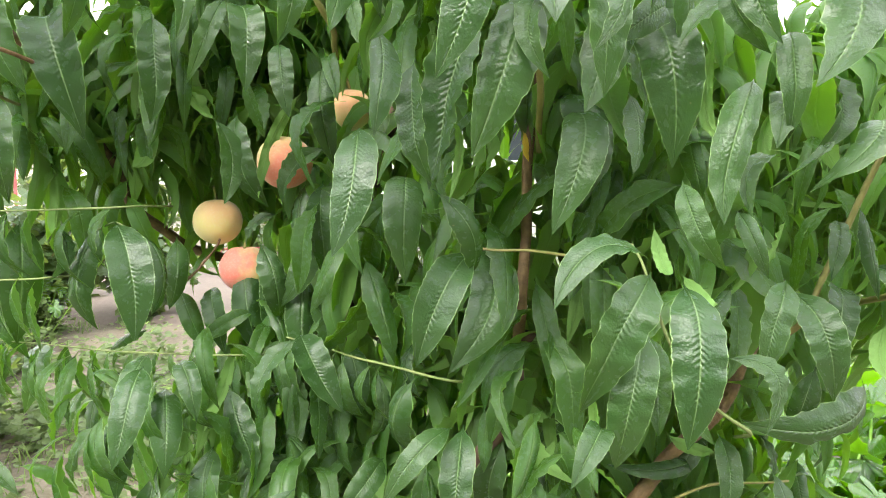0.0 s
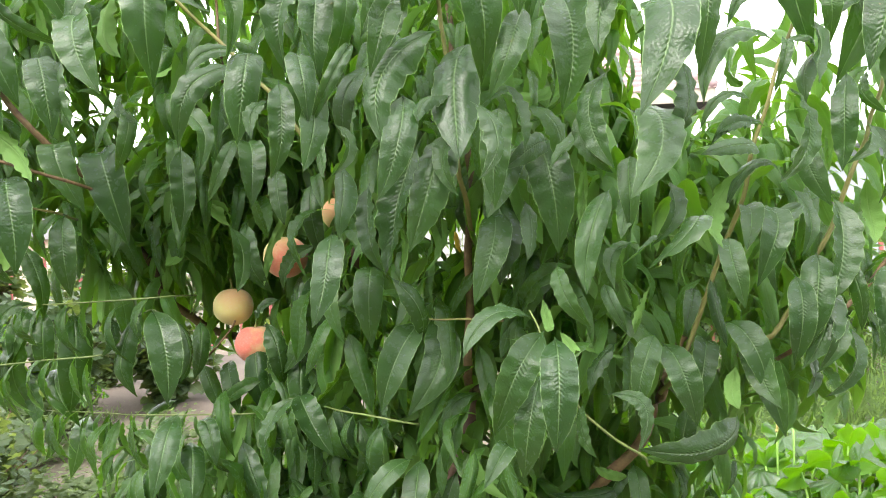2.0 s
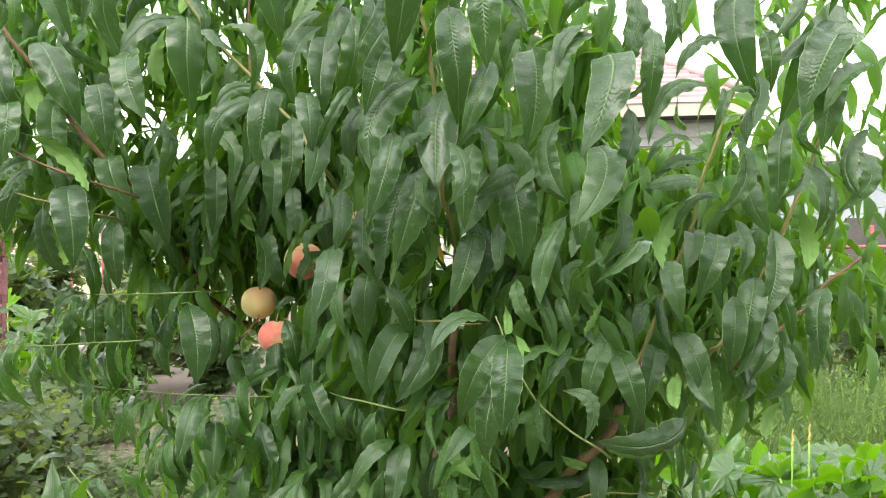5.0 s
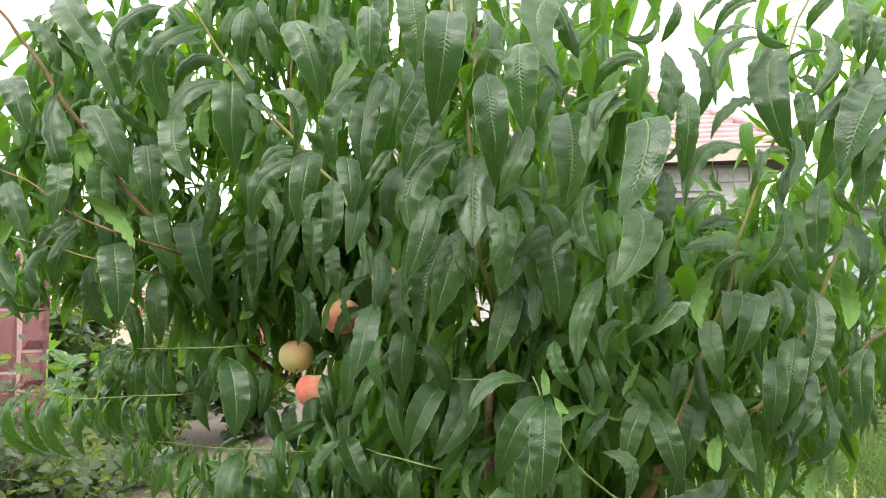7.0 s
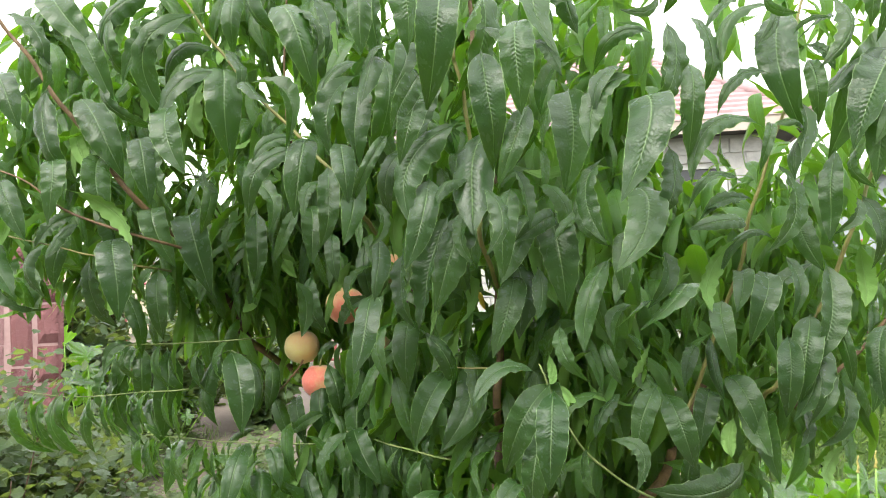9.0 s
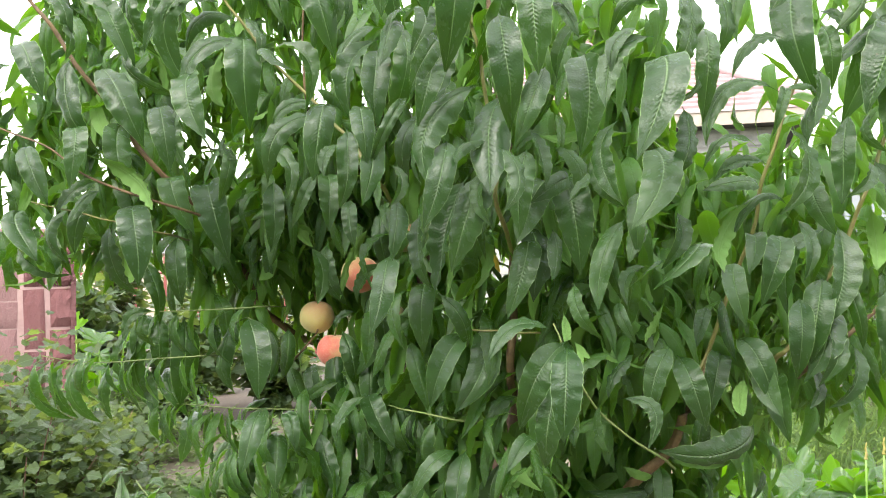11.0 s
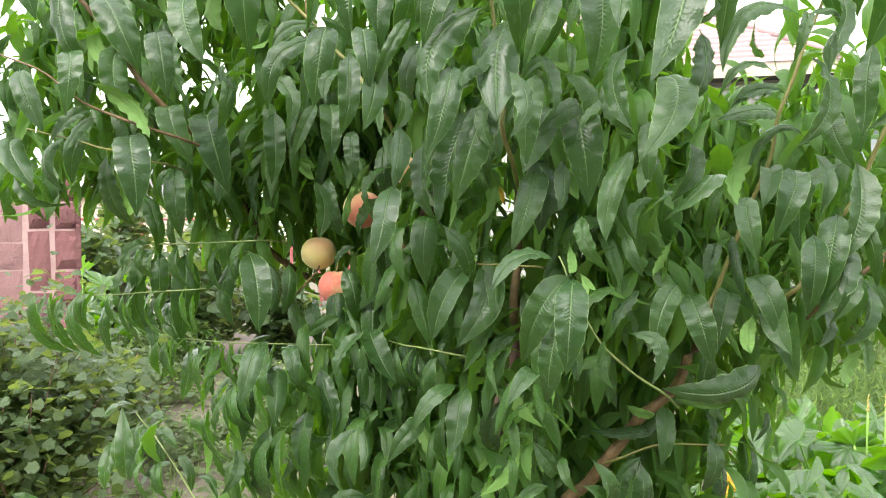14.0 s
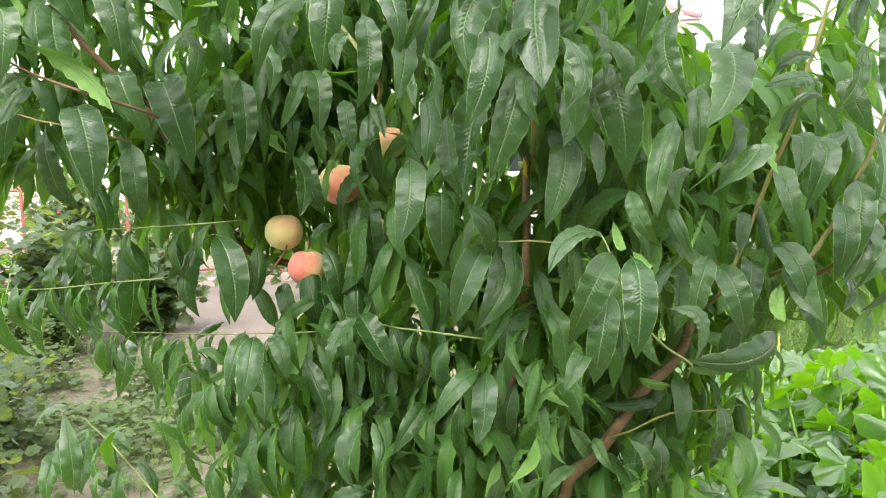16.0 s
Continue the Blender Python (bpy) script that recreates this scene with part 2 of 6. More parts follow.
# ---- building helpers ----
def mesh_of(name, verts, faces, mats, index=None, uv=None, smooth=True):
    me = bpy.data.meshes.new(name)
    me.from_pydata([tuple(v) for v in verts], [], faces)
    for mt in mats:
        me.materials.append(mt)
    if index is not None:
        me.polygons.foreach_set("material_index", np.asarray(index, dtype=np.int32))
    me.polygons.foreach_set("use_smooth", np.full(len(me.polygons), smooth))
    if uv is not None:
        layer = me.uv_layers.new(name="UVMap")
        loops = np.empty(len(me.loops), dtype=np.int32)
        me.loops.foreach_get("vertex_index", loops)
        layer.data.foreach_set("uv", np.asarray(uv, dtype=np.float32)[loops].ravel())
    me.update()
    return me


def child(name, me, parent, label=""):
    ob = new(name, me)
    ob.parent = parent
    ob.matrix_parent_inverse = parent.matrix_basis.inverted()
    if label:
        ob["label"] = label
    return ob


def part(name, bm, material, parent, label=""):
    me = bpy.data.meshes.new(name)
    bm.to_mesh(me)
    bm.free()
    me.materials.append(material)
    return child(name, me, parent, label)


def box(bm, lo, hi, bevel=0.0):
    c, s = [(a + b) / 2 for a, b in zip(lo, hi)], [b - a for a, b in zip(lo, hi)]
    made = bmesh.ops.create_cube(bm, size=1.0, matrix=Matrix.LocRotScale(c, None, s))
    if bevel:
        edges = list({e for v in made["verts"] for e in v.link_edges})
        bmesh.ops.bevel(bm, geom=edges, offset=bevel, segments=1, affect="EDGES")
    return bm


def smooth_path(points, steps):
    """A Catmull-Rom curve through the points."""
    p = [np.array(q, float) for q in points]
    p = [2 * p[0] - p[1], *p, 2 * p[-1] - p[-2]]
    out = []
    for k in range(1, len(p) - 2):
        for s in range(steps):
            u = s / steps
            out.append(0.5 * (2 * p[k] + (p[k + 1] - p[k - 1]) * u + (2 * p[k - 1] - 5 * p[k] + 4 * p[k + 1] - p[k + 2]) * u**2
                              + (3 * p[k] - p[k - 1] - 3 * p[k + 1] + p[k + 2]) * u**3))
    return out + [p[-2]]


def tube_mesh(name, points, r0, r1, material, sides=8, steps=6, knobs=0.0, rng=None):
    line = smooth_path(points, steps)
    verts, faces = [], []
    for k, c in enumerate(line):
        d = line[min(k + 1, len(line) - 1)] - line[max(k - 1, 0)]
        d = d / (np.linalg.norm(d) + 1e-9)
        a = np.cross(d, (0.31, 0.2, 0.93) if abs(d[2]) < 0.9 else (1, 0, 0))
        a = a / np.linalg.norm(a)
        b = np.cross(d, a)
        r = r0 + (r1 - r0) * k / (len(line) - 1)
        if rng:
            r *= 1 + knobs * math.sin(1.9 * k + 0.6 * rng.uniform(-1, 1))
        if rng:
            c = c + 0.35 * r0 * (math.sin(1.1 * k + 3 * r0) * a + math.cos(0.7 * k) * b) * min(1, k / 4)
        for s in range(sides):
            w = 2 * math.pi * s / sides
            verts.append(c + r * (math.cos(w) * a + math.sin(w) * b))
    n = len(line)
    for k in range(n - 1):
        for s in range(sides):
            s2 = (s + 1) % sides
            faces.append((k * sides + s, k * sides + s2, (k + 1) * sides + s2, (k + 1) * sides + s))
    faces.append(tuple(range(sides))[::-1])
    faces.append(tuple((n - 1) * sides + s for s in range(sides)))
    return mesh_of(name, verts, faces, [material])


def lance(v):
    """Half width of a lance-shaped leaf along its length, 0 to 1, with a short stalk and a drawn-out tip."""
    if v < 0.05:
        return 0.022
    w = (v - 0.05) / 0.95
    rise = 1 - (1 - min(1.0, w / 0.32)) ** 2.2
    fall = 1 - max(0.0, (w - 0.48) / 0.52) ** 2.3
    return max(0.012, 0.5 * rise * fall, 0.13 * (1 - w) ** 1.1 if w > 0.7 else 0)


def leaf_sheet(arch, seed, rows, cols, thick=0.004, spread=0.26, lively=1.0, bow=0.0):
    """Vertices, faces, uv and material numbers of one leaf of length 1 along y, face up z: upper and lower skin."""
    rng = random.Random(seed)
    ph, ph2, k1, k2 = rng.uniform(0, 6), rng.uniform(0, 6), rng.uniform(7, 13), rng.uniform(20, 30)
    twist, sway, hook = lively * rng.uniform(-1.1, 1.1), lively * rng.uniform(-0.08, 0.08), lively * rng.uniform(-0.15, 0.5)
    fold, cup, wave = rng.uniform(0.1, 0.75), rng.uniform(-2.2, 0.2), rng.uniform(0.03, 0.085) * (0.3 + 0.7 * lively)
    k3, frill, tipward = rng.uniform(34, 50), rng.uniform(0.015, 0.05), lively * rng.uniform(-0.8, 0.8)
    roll = rng.uniform(-0.45, 0.45)
    ripple, k4 = lively * rng.uniform(0.0, 0.014), rng.uniform(8, 14)
    verts, uv = [], []
    for layer in (0, 1):
        for i in range(rows + 1):
            v = i / rows
            hw = lance(v)
            bend = arch * 4 * v * (1 - v) * (1 + 0.6 * (0.5 - v)) + ripple * math.sin(k4 * v + ph2) * min(1, 4 * v) - hook * max(0, v - 0.68) ** 1.5 * 4
            tw = twist * (v - 0.4)
            lean = math.atan(bow * 4 * (1 - 2 * v))
            for j in range(cols + 1):
                s = 2 * j / cols - 1
                u = math.copysign(abs(s) ** 1.35, s)
                edged = abs(u) > 0.99 and rows > 12
                jag = 1 + (0.03 * ((i % 2) * 2 - 1) * rng.uniform(0.2, 1) if edged and layer == 0 else 0)
                x = u * hw * spread * jag
                flap = fold + (roll if u > 0 else -0.4 * roll)
                z = flap * abs(x) + cup * x * x / spread
                z += wave * abs(u) ** 1.6 * hw * (math.sin(k1 * v + ph + (1.7 if u > 0 else 0)) + 0.7 * math.sin(k2 * v + ph2 - (2 if u > 0 else 0))) * 0.6
                if rows > 12:
                    z += frill * abs(u) ** 2.5 * hw * math.sin(k3 * v + ph - (2.6 if u > 0 else 0))
                xr, zr = x * math.cos(tw) - z * math.sin(tw), x * math.sin(tw) + z * math.cos(tw)
                edge = 0.35 if abs(u) > 0.99 else 1.0
                verts.append((xr * math.cos(lean) + bow * 4 * v * (1 - v) + sway * math.sin(3.14 * v) + tipward * max(0, v - 0.6) ** 2, v - 0.6 * xr * math.sin(lean), zr + bend - layer * thick * edge))
                uv.append((0.5 + 0.5 * u, v))
    faces, index = [], []
    n, c = (rows + 1) * (cols + 1), cols + 1
    for i in range(rows):
        for j in range(cols):
            a = i * c + j
            faces.append((a, a + 1, a + c + 1, a + c))
            index.append(0)
            faces.append((n + a, n + a + c, n + a + c + 1, n + a + 1))
            index.append(1)
    return np.array(verts), faces, uv, index


def aim(base, tip, normal, width):
    """The pose of a leaf of length 1 and width about 0.26 that runs from base to tip with its face along normal."""
    b, y, n = Vector(base), Vector(tip) - Vector(base), Vector(normal)
    length = y.length
    y = y.normalized()
    n = (n - y * n.dot(y)).normalized()
    x = y.cross(n)
    m = Matrix((x * (width / 0.26), y * length, n * length)).transposed().to_4x4()
    m.translation = b
    return m


def joined_leaves(name, poses, sheets, mats, parent=None, label=""):
    """Many leaves in one mesh: each pose takes one of the sheets in turn."""
    vs, fs, uvs, ix, off = [], [], [], [], 0
    for k, m in enumerate(poses):
        v, f, uv, index = sheets[k % len(sheets)]
        a = np.array(m)
        vs.append(v @ a[:3, :3].T + a[:3, 3])
        fs += [tuple(q + off for q in face) for face in f]
        uvs += uv
        ix += index
        off += len(v)
    me = mesh_of(name, np.concatenate(vs), fs, mats, ix, uvs)
    ob = child(name, me, parent, label) if parent else new(name, me)
    return tagged(ob, kind="stuff")


def empty(name, at, label, category, group=""):
    ob = new(name)
    ob.location = at
    ob.empty_display_size = 0.1
    return tagged(ob, label, category, group)


def unit(a):
    return np.array(a, float) / np.linalg.norm(a)

# ---- ground ----
def ground_height(x, y):
    far = min(1.0, max(0.0, (y - 2.0) / 3.0))
    return 0.05 * noise.noise((x * 0.9, y * 0.9, 3.1)) * far + 0.025 * noise.noise((x * 3.1, y * 3.1, 0.4))


def build_ground():
    xs = np.concatenate([[-400, -120, -50, -25], np.linspace(-14, 14, 85), [25, 50, 120, 400]])
    ys = np.concatenate([[-400, -100, -30, -8], np.linspace(-3, 18, 85), [30, 60, 120, 400]])
    verts = [(x, y, ground_height(x, y)) for y in ys for x in xs]
    n = len(xs)
    faces = [(j * n + i, j * n + i + 1, (j + 1) * n + i + 1, (j + 1) * n + i) for j in range(len(ys) - 1) for i in range(n - 1)]
    return tagged(new("ground", mesh_of("ground", verts, faces, [M_SOIL])), "dry pale garden soil with weeds and bare patches", "ground", kind="structure")


build_ground()


def build_path():
    """A trodden pale path that runs across the garden, proud of the soil."""
    rng = random.Random(5)
    verts, faces = [], []
    xs = np.linspace(-11, 2.5, 40)
    for x in xs:
        y0, y1 = 7.2 + 0.2 * math.sin(x * 1.3) + rng.uniform(-0.06, 0.06), 13.5 + rng.uniform(-0.15, 0.15)
        for y, h in ((y0, 0.0), (y0 + 0.12, 0.085), (9.5, 0.09), (y1 - 0.2, 0.085), (y1, 0.0)):
            verts.append((x, y, h))
    for i in range(len(xs) - 1):
        for k in range(4):
            a = i * 5 + k
            faces.append((a, a + 5, a + 6, a + 1))
    tagged(new("path", mesh_of("path", verts, faces, [M_PATH])), "pinkish pale trodden path across the garden", "path", kind="structure")


build_path()


# ---- an unseen plain wall, added behind the camera to block low sky light ----
bm = bmesh.new()
box(bm, (-14, -3.6, -0.05), (14, -3.3, 3.4))
me = bpy.data.meshes.new("unseen_light_blocker")
bm.to_mesh(me)
bm.free()
me.materials.append(M_BLOCKER)
tagged(new("unseen_light_blocker", me), "unseen plain dark green wall added to block low sky light", "wall", kind="structure")


# ---- red stone pillar ----
def build_pillar():
    """A gate pillar faced with rough red stones and wide pale pink joints; long sides along its own x and y."""
    at, turn = (-3.71, 4.08, 0.0), 38.0
    w, d, h = 0.8, 0.8, 1.8
    pillar = empty("stone_pillar", at, "pillar of rough dark red stones with wide pink joints", "pillar")
    pillar.rotation_euler = (0, 0, radians(turn))

    def add(name, me, label=""):
        ob = new(name, me)
        ob.parent = pillar
        if label:
            ob["label"] = label
        return ob

    bm = box(bmesh.new(), (-w / 2 + 0.03, -d / 2 + 0.03, 0), (w / 2 - 0.03, d / 2 - 0.03, h))
    me = bpy.data.meshes.new("core")
    bm.to_mesh(me)
    bm.free()
    me.materials.append(M_PINK)
    add("core", me, "pink mortar core")
    rng = random.Random(11)
    shapes = []
    for _ in range(5):
        # a pillow-faced stone of size 1 x 1, face towards -y
        bm = bmesh.new()
        bmesh.ops.create_grid(bm, x_segments=4, y_segments=4, size=0.5)
        for v in bm.verts:
            x, y = v.co.x, v.co.y
            rim = max(abs(x), abs(y)) > 0.49
            v.co = (x * (1 if rim else 1.05), 0.0 if rim else -0.016 - rng.uniform(0, 0.018), y)
        me = bpy.data.meshes.new("stone")
        bm.to_mesh(me)
        bm.free()
        me.materials.append(M_STONE)
        pale = me.copy()
        pale.materials[0] = M_PALE
        shapes.append((me, pale))
    cols = [(-0.4, -0.27, 0), (-0.245, -0.1, 0), (-0.075, 0.075, 1), (0.1, 0.225, 0), (0.25, 0.4, 0)]
    for side in range(4):
        spin = pose(0, 0, 0, 0, 0, 90 * side)
        for c, (x0, x1, kind) in enumerate(cols):
            z = 0.02 + 0.1 * (c % 2)
            while z < h - 0.06:
                dz = min(rng.uniform(0.16, 0.42), h - 0.02 - z)
                if dz > 0.08:
                    ob = add("stone", shapes[rng.randrange(5)][kind])
                    ob.matrix_basis = spin @ Matrix.LocRotScale(((x0 + x1) / 2 + rng.uniform(-0.004, 0.004), -d / 2 + 0.028, z + dz / 2), Euler((0, radians(rng.uniform(-2, 2)), 0)), (x1 - x0 - rng.uniform(0, 0.012), 0.35 if kind else rng.uniform(0.6, 1.2), dz - rng.uniform(0.006, 0.02)))
                z += dz


build_pillar()


# ---- house with a hipped roof ----
def build_house():
    ox, oy = -2.35, 10.4
    wide, deep, eave = 4.72, 8.0, 3.34
    house = empty("house", (ox + wide / 2, oy, 0), "single-storey house of pale grey blocks with a faded red hipped roof", "house")
    x0, x1, y0, y1 = ox, ox + wide, oy, oy + deep
    # the front wall has a window opening
    wx0, wx1, wz0, wz1 = x1 - 2.3, x1 - 0.55, 1.6, 3.0
    bm = bmesh.new()
    box(bm, (x0, y0, 0), (wx0, y0 + 0.3, eave))
    box(bm, (wx1, y0, 0), (x1, y0 + 0.3, eave))
    box(bm, (wx0, y0, 0), (wx1, y0 + 0.3, wz0))
    box(bm, (wx0, y0, wz1), (wx1, y0 + 0.3, eave))
    part("wall", bm, M_BLOCK, house, "pale grey block front wall")
    bm = bmesh.new()
    box(bm, (x0, y0 + 0.3, 0), (x0 + 0.3, y1, eave))
    box(bm, (x1 - 0.3, y0 + 0.3, 0), (x1, y1, eave))
    box(bm, (x0 + 0.3, y1 - 0.3, 0), (x1 - 0.3, y1, eave))
    part("wall", bm, M_BLOCK, house)
    # facing blocks of the front wall, course by course
    rng = random.Random(3)
    bm = box(bmesh.new(), (-0.5, -0.5, -0.5), (0.5, 0.5, 0.5), 0.03)
    block = bpy.data.meshes.new("block")
    bm.to_mesh(block)
    bm.free()
    block.materials.append(M_BLOCK)
    for row in range(16):
        z = 0.1 + 0.2 * row
        x = x0 + (0.2 if row % 2 else 0.0)
        while x < x1 - 0.1:
            xe = min(x + 0.39, x1)
            if not (xe > wx0 and x < wx1 and z + 0.2 > wz0 and z < wz1):
                ob = child("block", block, house)
                ob.matrix_basis = Matrix.LocRotScale(((x + xe) / 2, y0 - 0.01 - rng.uniform(0, 0.006), z + 0.1), None, (xe - x - 0.012, 0.04, 0.188))
            x += 0.4
    window = part("window", box(bmesh.new(), (wx0, y0 + 0.16, wz0), (wx1, y0 + 0.18, wz1)), M_GLASS, house, "dark window glass")
    bm = bmesh.new()
    for lo, hi in (((wx0, wz0), (wx1, wz0 + 0.07)), ((wx0, wz1 - 0.07), (wx1, wz1)), ((wx0, wz0 + 0.07), (wx0 + 0.07, wz1 - 0.07)),
                   ((wx1 - 0.07, wz0 + 0.07), (wx1, wz1 - 0.07)), (((wx0 + wx1) / 2 - 0.035, wz0 + 0.07), ((wx0 + wx1) / 2 + 0.035, wz1 - 0.07))):
        box(bm, (lo[0], y0 + 0.1, lo[1]), (hi[0], y0 + 0.155, hi[1]))
    part("frame", bm, M_WHITE, window, "white window frame")
    part("sill", box(bmesh.new(), (wx0 - 0.05, y0 - 0.1, wz0 - 0.06), (wx1 + 0.05, y0 + 0.1, wz0 - 0.003), 0.008), M_WHITE, window, "white window sill")
    o = 0.42
    e0, e1, f0, f1 = x0 - o, x1 + o, y0 - o, y1 + o
    part("soffit", box(bmesh.new(), (e0 + 0.04, f0 + 0.04, eave + 0.003), (e1 - 0.04, f1 - 0.04, eave + 0.05)), M_DARK, house, "dark boarded soffit")
    bm = bmesh.new()
    for lo, hi in (((e0, f0), (e1, f0 + 0.03)), ((e0, f1 - 0.03), (e1, f1)), ((e0, f0 + 0.03), (e0 + 0.03, f1 - 0.03)), ((e1 - 0.03, f0 + 0.03), (e1, f1 - 0.03))):
        box(bm, (*lo, eave - 0.02), (*hi, eave + 0.17))
    part("fascia", bm, M_BEIGE, house, "beige fascia board")
    # stepped tile courses up the four slopes
    slope, rows = 0.72, 22
    half = (e1 - e0) / 2 + 0.02
    verts, faces = [], []
    for r in range(rows + 1):
        a = half * r / rows
        z = eave + 0.15 + slope * a
        for dz in ((0.0, 0.0) if r == 0 else (-0.005, 0.03)):
            ring = [(e0 - 0.02 + a, f0 - 0.02 + a), (e1 + 0.02 - a, f0 - 0.02 + a), (e1 + 0.02 - a, f1 + 0.02 - a), (e0 - 0.02 + a, f1 + 0.02 - a)]
            verts += [(x, y, z + dz) for x, y in ring]
    for r in range(2 * (rows + 1) - 1):
        for k in range(4):
            k2 = (k + 1) % 4
            faces.append((4 * r + k, 4 * r + k2, 4 * r + 4 + k2, 4 * r + 4 + k))
    roof = child("roof", mesh_of("roof", verts, faces, [M_TILE], smooth=False), house, "faded red roof in stepped tile courses")
    top = eave + 0.17 + slope * half
    me = tube_mesh("hip_cap", [(e1, f0, eave + 0.19), (e1 - half, f0 + half, top)], 0.06, 0.06, M_TILE, 6, 2)
    child("hip_cap", me, roof)
    me = tube_mesh("hip_cap", [(e0, f0, eave + 0.19), (e0 + half, f0 + half, top)], 0.06, 0.06, M_TILE, 6, 2)
    child("hip_cap", me, roof)


build_house()


# ---- cream house far behind the pillar ----
def build_far_house():
    x0, x1, y0, y1, h = -21.5, -17.6, 24.0, 30.0, 2.9
    far = empty("far_house", ((x0 + x1) / 2, y0, 0), "small cream rendered house with a dull grey gabled roof", "house")
    part("wall", box(bmesh.new(), (x0, y0, 0), (x1, y1, h)), M_CREAM, far)
    bm = bmesh.new()
    ym = (y0 + y1) / 2
    pts = [(x0 - 0.4, y0 - 0.5, h - 0.1), (x1 + 0.4, y0 - 0.5, h - 0.1), (x1 + 0.4, ym, h + 1.5), (x0 - 0.4, ym, h + 1.5), (x0 - 0.4, y1 + 0.5, h - 0.1), (x1 + 0.4, y1 + 0.5, h - 0.1)]
    v = [bm.verts.new(p) for p in pts]
    for f in ((0, 1, 2, 3), (3, 2, 5, 4), (1, 5, 2), (0, 3, 4), (0, 4, 5, 1)):
        bm.faces.new([v[k] for k in f])
    part("roof", bm, M_GREY, far)
    win = part("window", box(bmesh.new(), (x1 - 1.9, y0 - 0.03, 1.2), (x1 - 0.9, y0 - 0.004, 2.3)), M_GLASS, far)
    part("frame", box(bmesh.new(), (x1 - 1.98, y0 - 0.05, 2.303), (x1 - 0.82, y0 - 0.004, 2.39)), M_WHITE, win)


build_far_house()


# ---- red fence ----
def build_fence(a, b, n, label):
    a, b = np.array(a), np.array(b)
    fence = empty("metal_fence", tuple(a), label, "fence")
    d = unit(b - a)
    bm = bmesh.new()
    box(bm, (-0.022, -0.022, 0), (0.022, 0.022, 1.85), 0.005)
    post = bpy.data.meshes.new("post")
    bm.to_mesh(post)
    bm.free()
    post.materials.append(M_RED)
    turn = math.degrees(math.atan2(d[1], d[0]))
    rng = random.Random(2)
    for k in range(n):
        q = a + (b - a) * k / (n - 1)
        child("post", post, fence).matrix_basis = pose(*q, rng.uniform(-1, 1), rng.uniform(-1, 1), turn)
    for z in (0.3, 1.6):
        child("rail", tube_mesh("rail", [a + (0, 0, z), b + (0, 0, z)], 0.022, 0.022, M_RED, 6, 2), fence)
    length = float(np.linalg.norm(b - a))
    curb = part("curb", box(bmesh.new(), (0, -0.1, -0.05), (length, 0.1, 0.16), 0.015), M_BEIGE, fence, "pale concrete curb")
    curb.matrix_basis = pose(*a, 0, 0, turn)


build_fence((-8.6, 9.6, 0.05), (-2.9, 12.4, 0.05), 15, "open red painted metal fence on a low pale curb")
build_fence((2.5, 9.5, 0.02), (7.0, 9.1, 0.02), 8, "short red painted metal fence beside the pale house")


# ---- outbuilding ----
def build_outbuilding():
    x0, x1, y0, y1, h = 3.5, 9.5, 12.0, 16.0, 2.9
    shed = empty("outbuilding", ((x0 + x1) / 2, y0, 0), "low blue-grey rendered outbuilding with a flat roof edge", "outbuilding")
    part("wall", box(bmesh.new(), (x0, y0, 0), (x1, y1, h)), M_BLUEGREY, shed)
    part("roof", box(bmesh.new(), (x0 - 0.25, y0 - 0.25, h + 0.003), (x1 + 0.25, y1 + 0.25, h + 0.16), 0.02), M_GREY, shed, "grey flat roof slab")
    part("door", box(bmesh.new(), (x0 + 0.9, y0 - 0.035, 0.05), (x0 + 1.8, y0 - 0.004, 2.1), 0.008), M_DARK, shed, "dark door")


build_outbuilding()


def build_far_pillar():
    pillar = empty("gate_pillar", (-6.9, 9.2, 0), "short pink and red rendered gate pillar by the fence", "pillar")
    part("shaft", box(bmesh.new(), (-7.2, 8.95, 0), (-6.6, 9.45, 0.95), 0.02), M_STONE, pillar)
    part("cap", box(bmesh.new(), (-7.25, 8.9, 0.953), (-6.55, 9.5, 1.02), 0.015), M_PINK, pillar, "pale pink cap")


build_far_pillar()

